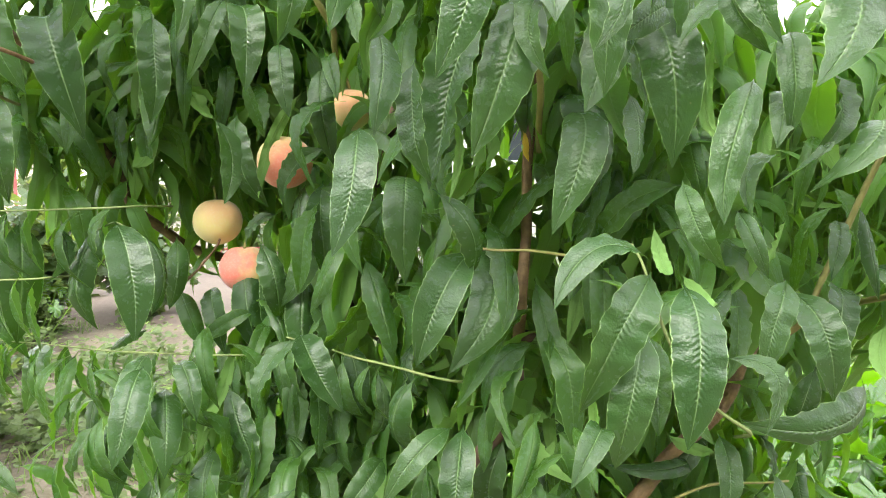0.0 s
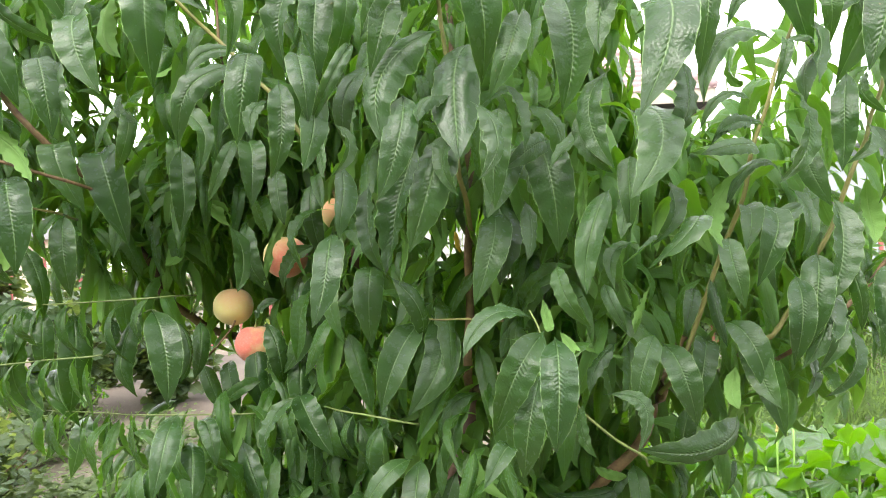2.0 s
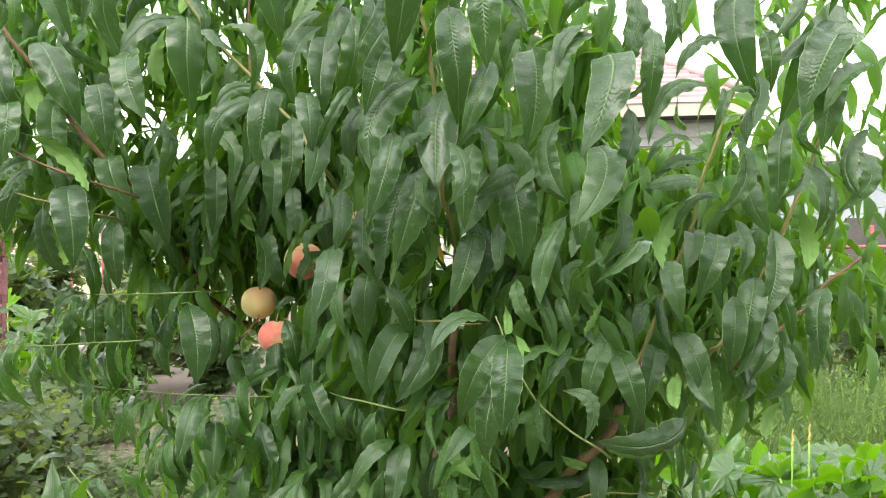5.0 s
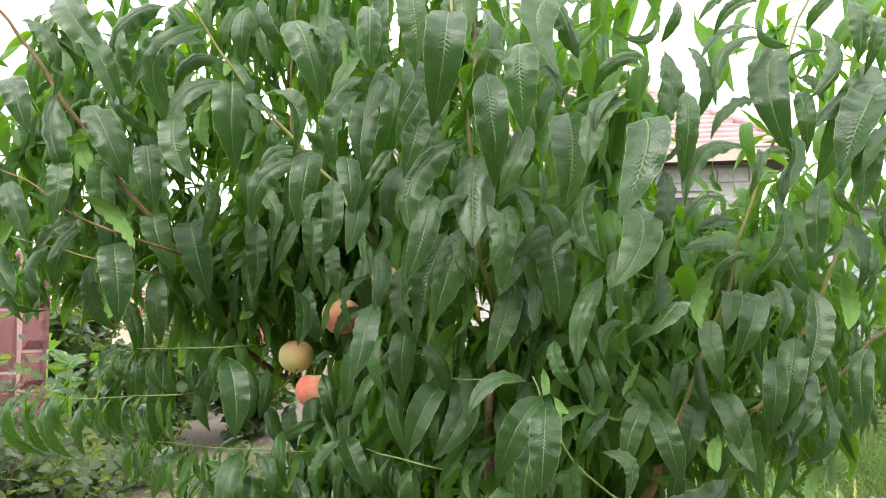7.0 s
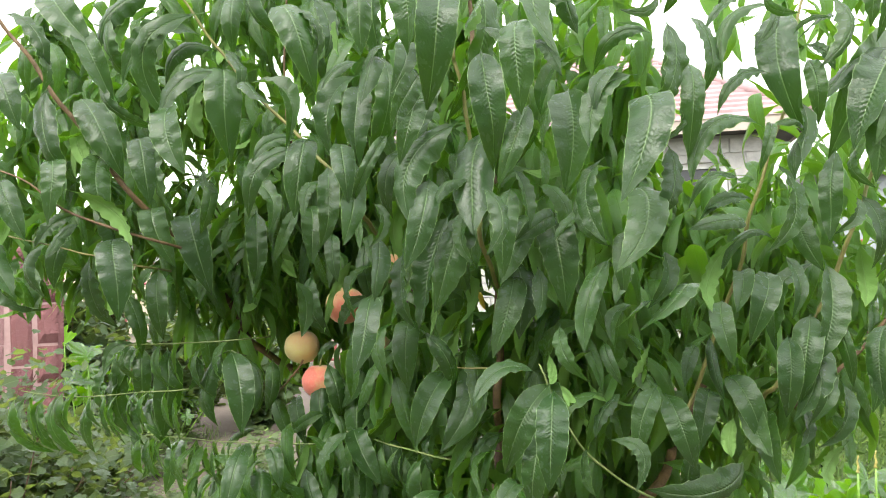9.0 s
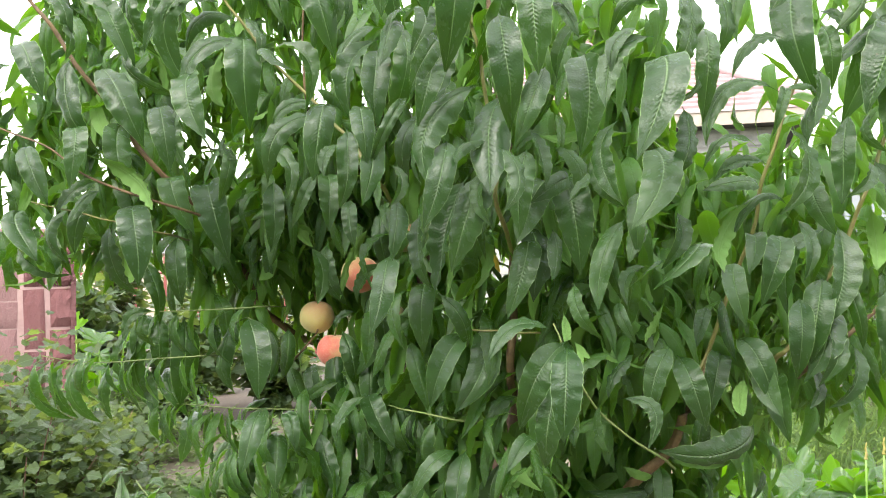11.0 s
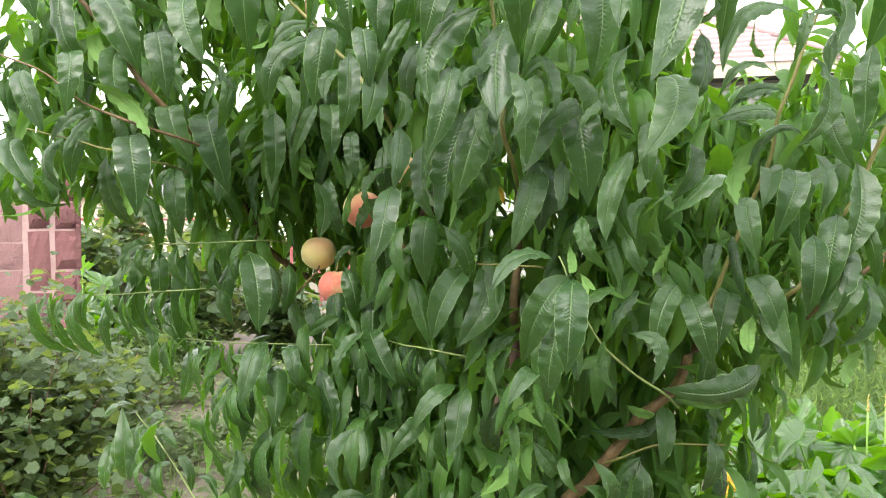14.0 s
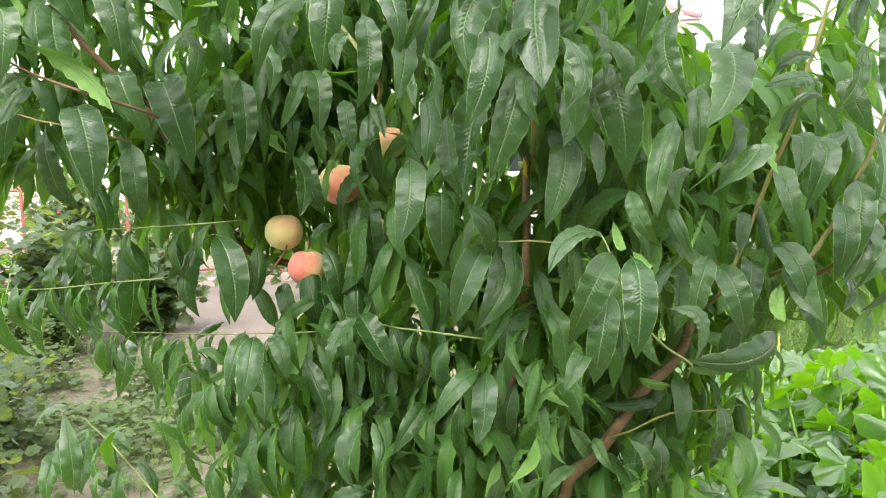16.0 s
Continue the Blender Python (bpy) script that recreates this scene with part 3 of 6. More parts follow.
# ---- squash plants ----
def squash_leaf(seed, material, under):
    """A big, shallowly lobed leaf of radius about 1, folded along its midrib, its stalk joint at the origin, face up."""
    rng = random.Random(seed)
    rings, spokes = 6, 60
    ph, fold, droop, tipdown = rng.uniform(0, 6), rng.uniform(-0.35, 0.75), rng.uniform(0.1, 0.55), rng.uniform(0.0, 0.6)
    jags = [rng.uniform(-0.07, 0.07) for _ in range(spokes)]
    verts, uv = [], []
    for layer in (0, 1):
        for r in range(rings + 1):
            q = r / rings
            for s in range(spokes):
                a = 2 * math.pi * s / spokes
                lobe = 0.82 + 0.2 * math.cos(5 * (a - math.pi / 2)) + 0.05 * math.sin(2 * a + ph) + jags[s] + 0.03 * math.cos(15 * a)
                off = abs((a - math.pi * 1.5 + math.pi) % (2 * math.pi) - math.pi)
                rad = q * lobe * (1 - 0.7 * math.exp(-((off / 0.3) ** 2)) * min(1, 2 * q))
                x, y = rad * math.cos(a), rad * math.sin(a)
                z = fold * abs(x) - droop * q * q * (0.7 + 0.5 * math.sin(3 * a + ph)) - tipdown * max(0, y) ** 2
                z += q * q * (0.1 * math.sin(5 * a + 2 * ph) + 0.07 * math.sin(11 * a + ph))
                verts.append((x, y, z - layer * 0.008))
                w = (a * 5 / (2 * math.pi)) % 1.0
                uv.append((0.5 + (w if w < 0.5 else w - 1), q))
    n = (rings + 1) * spokes
    faces, index = [], []
    for r in range(rings):
        for s in range(spokes):
            s2 = (s + 1) % spokes
            a, b, c, d = r * spokes + s, r * spokes + s2, (r + 1) * spokes + s2, (r + 1) * spokes + s
            faces.append((a, d, c, b))
            index.append(0)
            faces.append((n + a, n + b, n + c, n + d))
            index.append(1)
    return mesh_of("leaf", verts, faces, [material, under], index, uv)


SQUASH = [squash_leaf(k, M_SQ, M_SQ_U) for k in range(9)]


def squash_plant(x, y, seed, leaves, reach, tall):
    rng = random.Random(seed)
    root = np.array([x, y, ground_height(x, y) - 0.01])
    plant = empty("squash_plant", tuple(root), "squash plant with big lobed silvery green leaves on thick stalks", "squash plant", "squash plants in the bed")
    for k in range(leaves):
        a = 2.4 * k + rng.uniform(-0.4, 0.4)
        out = reach * math.sqrt((k + 0.6) / leaves)
        top = root + (out * math.cos(a), out * math.sin(a), tall * rng.uniform(0.24, 0.84) * (1 - 0.15 * out / reach))
        foot = root + (0.55 * out * math.cos(a + 0.3), 0.55 * out * math.sin(a + 0.3), 0.0)
        mid = 0.45 * foot + 0.55 * top + (0.03 * math.cos(a), 0.03 * math.sin(a), 0.05)
        child("stalk", tube_mesh("stalk", [foot, mid, top], 0.0075, 0.005, M_SQSTEM, 6, 4), plant)
        ob = child("leaf", SQUASH[rng.randrange(9)], plant)
        s = rng.uniform(0.08, 0.165)
        lean = Vector((0.5 * math.cos(a) + rng.gauss(0, 0.35), 0.4 * math.sin(a) - 0.2 + rng.gauss(0, 0.35), 0.75))
        if rng.random() < 0.28:
            lean = Vector((rng.gauss(0, 0.4), 0.9, 0.45))
        turn = lean.to_track_quat("Z", "Y").to_matrix().to_4x4()
        ob.matrix_basis = Matrix.Translation(top) @ turn @ pose(0, 0, 0, 0, 0, rng.uniform(0, 360)) @ Matrix.Diagonal((s, s, s, 1))
    return plant


def squash_flower(plant, at):
    """An open five-lobed yellow flower on a short stalk."""
    verts, faces = [(0, 0, 0)], []
    for r in (1, 2, 3):
        for s in range(30):
            w = 2 * math.pi * s / 30
            rad = 0.014 * r * (1 + (0.3 * math.cos(5 * w) if r == 3 else 0))
            verts.append((rad * math.cos(w), rad * math.sin(w), 0.016 * r - 0.004 * r * r * (r == 3)))
    for s in range(30):
        s2 = (s + 1) % 30
        faces.append((0, 1 + s, 1 + s2))
        for r in (0, 1):
            faces.append((1 + 30 * r + s, 31 + 30 * r + s, 31 + 30 * r + s2, 1 + 30 * r + s2))
    ob = child("flower", mesh_of("flower", verts, faces, [M_FLOWER]), plant, "open orange-yellow flower")
    ob.matrix_basis = pose(*at, 55, 0, 0)
    child("stalk", tube_mesh("stalk", [(at[0], at[1] + 0.04, 0.0), (at[0], at[1] + 0.03, 0.5 * at[2]), at], 0.004, 0.004, M_SQSTEM, 6, 4), plant)


def squash_bud(plant, at):
    """A closed, furled yellow flower on an upright stalk."""
    x, y, z = at
    child("bud", tube_mesh("bud", [(x, y, z), (x, y, z + 0.02), (x + 0.002, y, z + 0.045), (x + 0.004, y, z + 0.07)], 0.0065, 0.002, M_BUD, 8, 4, 0.2, random.Random(3)), plant, "closed yellow flower")
    child("stalk", tube_mesh("stalk", [(x - 0.01, y + 0.02, 0.0), (x - 0.004, y + 0.01, 0.5 * z), at], 0.005, 0.004, M_SQSTEM, 6, 4), plant)


for spec in ((0.98, 2.5, 1, 56, 0.46, 0.66), (1.5, 2.85, 2, 72, 0.55, 0.76), (1.15, 3.6, 3, 46, 0.55, 0.76), (2.1, 3.6, 4, 46, 0.55, 0.76),
             (0.45, 3.3, 5, 30, 0.5, 0.66), (2.0, 2.6, 6, 60, 0.5, 0.7), (2.7, 3.1, 7, 30, 0.5, 0.7), (1.45, 2.15, 8, 46, 0.42, 0.5)):
    plant = squash_plant(*spec)
    if spec[2] == 1:
        squash_flower(plant, (0.509, 2.250, 0.577))
    if spec[2] == 2:
        squash_bud(plant, (1.169, 3.124, 0.654))
        squash_bud(plant, (1.239, 3.134, 0.674))
# the climbing squash beyond the red pillar
for spec in ((-4.55, 5.9, 11, 40, 0.6, 1.35), (-5.4, 6.5, 12, 40, 0.6, 1.5), (-4.1, 6.5, 13, 18, 0.5, 0.75)):
    squash_plant(*spec)


# ---- small leaves for bushes and weeds ----
def lobed_sheet(seed):
    """A small three-lobed leaf of length 1 along y."""
    rng = random.Random(seed)
    outline = [(0, 0.0), (0.24, 0.1), (0.5, 0.3), (0.36, 0.52), (0.42, 0.72), (0.2, 0.78), (0, 1.0)]
    pts = outline + [(-x, y) for x, y in outline[-2:0:-1]]
    verts = [(0, 0.45, 0.0)] + [(x * rng.uniform(0.9, 1.1), y, 0.16 * abs(x) - 0.25 * (y - 0.45) ** 2 + rng.uniform(-0.04, 0.04)) for x, y in pts]
    n = len(pts)
    faces = [(0, 1 + k, 1 + (k + 1) % n) for k in range(n)]
    return np.array(verts), faces, [(0.5 + v[0], v[1]) for v in verts], [0] * n


LOBED = [lobed_sheet(k) for k in range(5)]


def bush(name, label, category, centre, size, height, count, leaf, seed, stems=12, material=None):
    """Stems from one root, with small leaves along them out to an uneven outline."""
    rng = random.Random(seed)
    root = np.array([centre[0], centre[1], ground_height(*centre) - 0.01])
    thing = empty(name, tuple(root), label, category)
    poses = []
    for _ in range(stems):
        a, lean = rng.uniform(0, 6.28), rng.uniform(0.15, 1.0)
        tip = root + (size * lean * math.cos(a), size * lean * math.sin(a), height * rng.uniform(0.65, 1.05) * (1 - 0.3 * lean**2))
        mid = root + 0.45 * (tip - root) * (0.7, 0.7, 1.25)
        me = tube_mesh("stem", [root, mid, tip], 0.006, 0.002, M_BARK, 5, 4)
        child("stem", me, thing)
        line = smooth_path([root, mid, tip], 8)
        for _ in range(count // stems):
            q = rng.uniform(0.0, 1.0) ** 0.7
            p = line[min(len(line) - 1, int(q * len(line)))] + np.array([rng.gauss(0, 1) for _ in range(3)]) * (0.11 + 0.06 * q) * size
            if p[2] < root[2] + 0.02:
                continue
            b = rng.uniform(0, 6.28)
            out = np.array([math.cos(b), math.sin(b), rng.uniform(-0.7, 0.3)])
            length = leaf * rng.uniform(0.6, 1.25)
            nrm = (rng.uniform(-1.2, 1.2), rng.uniform(-1.4, 0.8), 1.0)
            poses.append(aim(p, p + unit(out) * length, nrm, length * 0.26))
    joined_leaves("foliage", poses, LOBED, [material or M_BUSH], thing)
    return thing


bush("currant_bush", "dense currant bush with small lobed green leaves", "bush", (-2.06, 2.25), 0.46, 1.0, 4600, 0.052, 21, 30)
bush("currant_bush", "dense currant bush with small lobed green leaves", "bush", (-2.7, 2.75), 0.6, 1.3, 5200, 0.052, 22, 30)
bush("currant_bush", "low currant bush with small lobed green leaves", "bush", (-2.75, 3.7), 0.45, 0.72, 2000, 0.055, 23, 22)
bush("currant_bush", "dense currant bush with small lobed green leaves", "bush", (-3.0, 3.3), 0.5, 0.95, 1700, 0.055, 24, 14)
for k, (hx, hy, hh) in enumerate(((-4.9, 6.4, 1.5), (-4.1, 6.9, 1.35), (-5.9, 7.1, 1.7), (-3.4, 7.5, 1.0), (-4.6, 8.6, 1.9), (-6.2, 8.9, 2.1))):
    bush("shrub", "dark green leafy shrub beyond the stone pillar", "shrub", (hx, hy), 0.55, hh, 1100, 0.13, 40 + k, 14)
bush("shrub", "dark leafy shrub at the back of the garden", "shrub", (1.6, 8.6), 0.9, 1.4, 1800, 0.09, 25, 14)
bush("shrub", "dark leafy shrub at the back of the garden", "shrub", (3.3, 8.0), 1.0, 1.5, 1800, 0.09, 26, 14)

for k, (hx, hy) in enumerate(((4.0, 10.3), (5.6, 10.0), (7.2, 9.8), (2.9, 10.6), (-2.0, 9.5), (-0.4, 9.7))):
    bush("shrub", "yellow-green leafy shrub before the pale buildings", "shrub", (hx, hy), 0.8, 1.3, 1500, 0.1, 80 + k, 12)
for k, (hx, hy) in enumerate(((-9.2, 12.2), (-7.6, 13.0), (-6.0, 13.6), (-4.4, 14.2), (-2.8, 14.6), (-10.6, 11.2))):
    bush("shrub", "leafy green shrub behind the red fence", "shrub", (hx, hy), 1.0, 1.9, 1500, 0.11, 60 + k, 12)


# ---- weeds and grass ----
def blade_sheet(seed):
    rng = random.Random(seed)
    verts, uv, faces = [], [], []
    lean = rng.uniform(0.2, 0.7)
    for i in range(5):
        v = i / 4
        w = 0.13 * (1 - v) ** 0.6 + 0.004
        for u in (-1, 1):
            verts.append((u * w, v, lean * v * v * 0.5))
            uv.append((0.5 + 0.5 * u, v))
    for i in range(4):
        a = 2 * i
        faces.append((a, a + 1, a + 3, a + 2))
    return np.array(verts), faces, uv, [0] * 4


BLADES = [blade_sheet(k) for k in range(6)]


def meadow(name, label, x0, x1, y0, y1, clumps, per, height, seed, width=0.05, patchy=0.0, sheets=BLADES, flat=False):
    rng = random.Random(seed)
    poses = []
    for _ in range(clumps):
        x, y = rng.uniform(x0, x1), rng.uniform(y0, y1)
        if noise.noise((x * 0.8, y * 0.8, seed)) < patchy:
            continue
        for _ in range(per):
            bx, by = x + rng.gauss(0, 0.06), y + rng.gauss(0, 0.06)
            base = np.array([bx, by, ground_height(bx, by) - 0.01])
            a = rng.uniform(0, 6.28)
            h = height * rng.uniform(0.4, 1.1)
            if flat:
                base[2] += height * rng.uniform(0.05, 1.0)
                ln = rng.uniform(0.03, 0.065)
                poses.append(aim(base, base + ln * unit((math.cos(a), math.sin(a), rng.uniform(-0.4, 0.3))), (rng.uniform(-0.6, 0.6), rng.uniform(-0.8, 0.3), 1.0), 0.26 * ln))
                continue
            tip = base + (0.35 * h * math.cos(a), 0.35 * h * math.sin(a), h)
            poses.append(aim(base, tip, (math.cos(a), math.sin(a), -0.2), width * h + 0.003))
    ob = joined_leaves(name, poses, sheets, [M_WEED])
    tagged(ob, label, "weeds", kind="stuff")


def feathery(name, label, x0, x1, y0, y1, stems, height, seed):
    """Upright weeds: a thin stem with many narrow leaves that shorten towards the top."""
    rng = random.Random(seed)
    poses = []
    for _ in range(stems):
        x, y = rng.uniform(x0, x1), rng.uniform(y0, y1)
        h = height * (0.75 + 0.8 * noise.noise((x * 0.7, y * 0.7, seed))) * rng.uniform(0.7, 1.1)
        if h < 0.12:
            continue
        base = np.array([x, y, ground_height(x, y) - 0.01])
        top = base + (rng.gauss(0, 0.1) * h, rng.gauss(0, 0.1) * h, h)
        poses.append(aim(base, top, (rng.uniform(-1, 1), -1, 0), 0.012))
        for k in range(26):
            q = (k + rng.random()) / 26
            p = base + (top - base) * (0.1 + 0.9 * q)
            a = 2.4 * k + rng.uniform(-0.5, 0.5)
            ln = rng.uniform(0.07, 0.15) * (1.15 - 0.8 * q)
            out = unit((math.cos(a), math.sin(a), rng.uniform(0.1, 0.9)))
            poses.append(aim(p, p + out * ln, (rng.uniform(-0.6, 0.6), -0.4, 1), 0.01 + 0.06 * ln))
    ob = joined_leaves(name, poses, BLADES, [M_FEATHER])
    tagged(ob, label, "weeds", kind="stuff")


meadow("weeds", "taller light green weeds by the path", -6.5, -3.75, 4.8, 7.0, 1100, 14, 0.5, 36, 0.14, -0.4, LOBED, True)
meadow("weeds", "knee-high light green weeds before the path", -3.9, -2.3, 4.0, 5.6, 520, 14, 0.36, 38, 0.14, -0.1, LOBED, True)
meadow("weeds", "low sparse weeds on dry soil", -4.5, 0.8, 2.2, 7.5, 1000, 10, 0.09, 31, 0.12, 0.05, LOBED, True)
meadow("weeds", "yellow-green weeds on the dry soil near the bush", -3.4, -0.7, 2.9, 5.2, 560, 13, 0.2, 37, 0.12, 0.05, LOBED, True)
meadow("grass", "short tufts of grass on dry soil", -4.5, 1.0, 2.5, 8.0, 420, 9, 0.13, 32, 0.05, 0.08)
feathery("tall_weeds", "tall feathery green weeds behind the squash bed", 0.9, 5.2, 4.3, 7.4, 950, 0.8, 33)
feathery("tall_weeds", "tall feathery green weeds at the back", -1.5, 7.0, 7.5, 9.8, 420, 0.85, 34)

# ---- peach tree ----
TREE_AT = (-0.02, 1.12, ground_height(-0.02, 1.12))
tree = empty("peach_tree", TREE_AT, "peach tree with dense drooping glossy dark green leaves", "tree")
leaf_rng = random.Random(77)


def hang_leaves(rows):
    """Leaves by base, tip, the way the face looks, the width, the sideways bow in widths and the arch in lengths."""
    for bx, by, bz, tx, ty, tz, nx, ny, nz, width, bow, arch in rows:
        v, f, uv, index = leaf_sheet(1.15 * arch, leaf_rng.randrange(9999), 32, 6, lively=0.75 if arch < 0.2 else 0.3, bow=bow)
        ob = child("leaf", mesh_of("leaf", v, f, [M_LEAF, M_LEAF_U], index, uv), tree)
        ob.matrix_basis = aim((bx, by, bz), (tx, ty, tz), (nx, ny, nz), width)


wood_rng = random.Random(8)


def branch(name, material, r0, r1, points):
    sides = 10 if r0 > 0.01 else 6
    give = 0.0015 if r0 < 0.006 else 0.0
    points = [points[0], *[tuple(c + wood_rng.uniform(-give, give) for c in q) for q in points[1:]]]
    child(name, tube_mesh(name, points, r0, r1, material, sides, 7, 0.04, wood_rng), tree)


branch("trunk", M_BARK, 0.042, 0.024, [TREE_AT, (-0.03, 1.13, 0.35), (-0.04, 1.14, 0.62), (-0.06, 1.1, 0.9)])
branch("trunk", M_BARK, 0.021, 0.013, [(-0.066, 1.09, 0.82), (-0.109, 1.075, 0.89), (-0.15, 1.09, 0.99), (-0.199, 1.125, 1.11), (-0.222, 1.16, 1.19), (-0.209, 1.156, 1.274), (-0.162, 1.078, 1.379), (-0.129, 1.05, 1.507)])
branch("limb", M_REDTWIG, 0.0125, 0.006, [(0.038, 1.073, 0.806), (0.071, 0.940, 0.890), (0.117, 0.921, 0.956), (0.194, 0.904, 1.056), (0.278, 0.915, 1.155), (0.322, 0.938, 1.250), (0.361, 0.957, 1.293)])
branch("limb", M_BARK, 0.014, 0.01, [(-0.026, 1.023, 1.013), (0.002, 0.889, 1.086), (0.026, 0.876, 1.161), (0.040, 0.863, 1.234)])
branch("limb", M_REDTWIG, 0.0075, 0.003, [(0.016, 0.973, 1.172), (0.035, 0.827, 1.252), (0.037, 0.833, 1.355), (0.046, 0.813, 1.478), (0.047, 0.797, 1.564), (0.034, 0.799, 1.652), (0.023, 0.809, 1.753), (0.011, 0.817, 1.874), (0.003, 0.820, 1.988)])
branch("limb", M_REDTWIG, 0.009, 0.008, [(-0.205, 1.14, 1.13), (-0.29, 1.2, 1.19), (-0.391, 1.229, 1.263), (-0.499, 1.209, 1.311), (-0.539, 1.154, 1.373), (-0.549, 1.105, 1.443), (-0.608, 1.058, 1.568)])
branch("limb", M_REDTWIG, 0.0062, 0.0028, [(-0.547, 1.037, 1.523), (-0.515, 0.899, 1.543), (-0.572, 0.862, 1.596), (-0.645, 0.825, 1.707), (-0.717, 0.805, 1.810), (-0.775, 0.789, 1.899), (-0.816, 0.774, 1.952), (-0.852, 0.760, 2.009)])
branch("twig", M_REDTWIG, 0.0029, 0.0014, [(-0.510, 0.954, 1.518), (-0.512, 0.809, 1.536), (-0.632, 0.752, 1.584), (-0.704, 0.735, 1.635), (-0.798, 0.730, 1.679)])
branch("twig", M_TWIG, 0.0022, 0.0011, [(-0.588, 0.963, 1.495), (-0.552, 0.826, 1.499), (-0.615, 0.791, 1.517), (-0.663, 0.770, 1.530), (-0.760, 0.757, 1.554)])
branch("twig", M_TWIG, 0.0037, 0.0018, [(-0.181, 0.937, 1.545), (-0.165, 0.795, 1.567), (-0.213, 0.797, 1.636), (-0.263, 0.803, 1.689), (-0.349, 0.792, 1.784), (-0.399, 0.779, 1.854), (-0.456, 0.759, 1.940), (-0.481, 0.748, 1.985)])
branch("twig", M_REDTWIG, 0.0025, 0.0014, [(-0.355, 0.995, 1.698), (-0.306, 0.860, 1.712), (-0.306, 0.846, 1.787), (-0.293, 0.826, 1.897), (-0.286, 0.812, 1.968)])
branch("twig", M_TWIG, 0.0035, 0.0024, [(0.05, 0.8, 1.43), (0.042, 0.679, 1.506), (0.039, 0.676, 1.553), (0.033, 0.671, 1.615), (0.025, 0.664, 1.693), (0.015, 0.658, 1.747), (0.009, 0.655, 1.786), (-0.011, 0.705, 2.02)])
branch("twig", M_TWIG, 0.0035, 0.0018, [(0.304, 0.924, 1.206), (0.301, 0.776, 1.259), (0.321, 0.767, 1.316), (0.373, 0.743, 1.459), (0.390, 0.726, 1.535), (0.418, 0.729, 1.612), (0.453, 0.740, 1.715), (0.470, 0.752, 1.810), (0.505, 0.764, 1.890)])
branch("twig", M_TWIG, 0.0037, 0.0025, [(0.421, 0.939, 1.256), (0.411, 0.791, 1.292), (0.441, 0.787, 1.325), (0.487, 0.781, 1.420), (0.526, 0.779, 1.506), (0.547, 0.780, 1.561), (0.568, 0.782, 1.625)])
branch("twig", M_REDTWIG, 0.0032, 0.0029, [(0.464, 0.944, 1.241), (0.465, 0.798, 1.289), (0.528, 0.803, 1.341), (0.567, 0.806, 1.380), (0.622, 0.814, 1.428)])
branch("twig", M_STEM, 0.0014, 0.0010, [(-0.556, 1.044, 1.272), (-0.528, 0.906, 1.285), (-0.626, 0.924, 1.278), (-0.760, 0.902, 1.272), (-0.827, 0.869, 1.289)])
branch("twig", M_STEM, 0.0014, 0.0010, [(-0.437, 1.063, 1.365), (-0.429, 0.921, 1.370), (-0.534, 0.914, 1.366), (-0.635, 0.923, 1.363), (-0.678, 0.929, 1.354)])
branch("twig", M_STEM, 0.0014, 0.0010, [(-0.258, 1.087, 1.159), (-0.285, 0.937, 1.187), (-0.443, 0.960, 1.182), (-0.581, 1.030, 1.173), (-0.711, 1.065, 1.177)])
branch("twig", M_STEM, 0.0017, 0.0012, [(-0.024, 0.922, 1.163), (-0.032, 0.774, 1.199), (-0.113, 0.837, 1.200), (-0.187, 0.917, 1.198), (-0.265, 0.969, 1.207)])
branch("twig", M_STEM, 0.0019, 0.0011, [(0.275, 0.874, 1.115), (0.243, 0.721, 1.168), (0.198, 0.696, 1.202), (0.155, 0.655, 1.255), (0.127, 0.632, 1.319), (0.116, 0.641, 1.351)])
branch("twig", M_STEM, 0.0022, 0.0014, [(-0.560, 1.007, 0.776), (-0.504, 0.879, 0.857), (-0.540, 0.907, 0.894), (-0.632, 0.953, 0.976), (-0.717, 0.988, 1.038)])
branch("twig", M_TWIG, 0.0022, 0.0014, [(-1.055, 0.882, 0.896), (-0.909, 0.773, 0.937), (-0.847, 0.792, 0.925), (-0.802, 0.804, 0.905), (-0.743, 0.812, 0.853)])
branch("twig", M_TWIG, 0.0018, 0.0011, [(0.087, 0.848, 1.324), (0.076, 0.702, 1.333), (0.036, 0.728, 1.336), (-0.011, 0.730, 1.337)])
branch("twig", M_REDTWIG, 0.0022, 0.0014, [(-0.476, 1.145, 1.228), (-0.401, 1.020, 1.268), (-0.369, 1.054, 1.319), (-0.394, 1.062, 1.351)])
branch("twig", M_STEM, 0.0016, 0.0011, [(-0.491, 1.079, 1.327), (-0.440, 0.944, 1.341), (-0.455, 0.930, 1.350), (-0.474, 0.915, 1.340)])
branch("twig", M_TWIG, 0.0022, 0.0014, [(0.138, 0.999, 0.975), (0.176, 0.866, 1.031), (0.251, 0.875, 1.059), (0.342, 0.894, 1.059)])
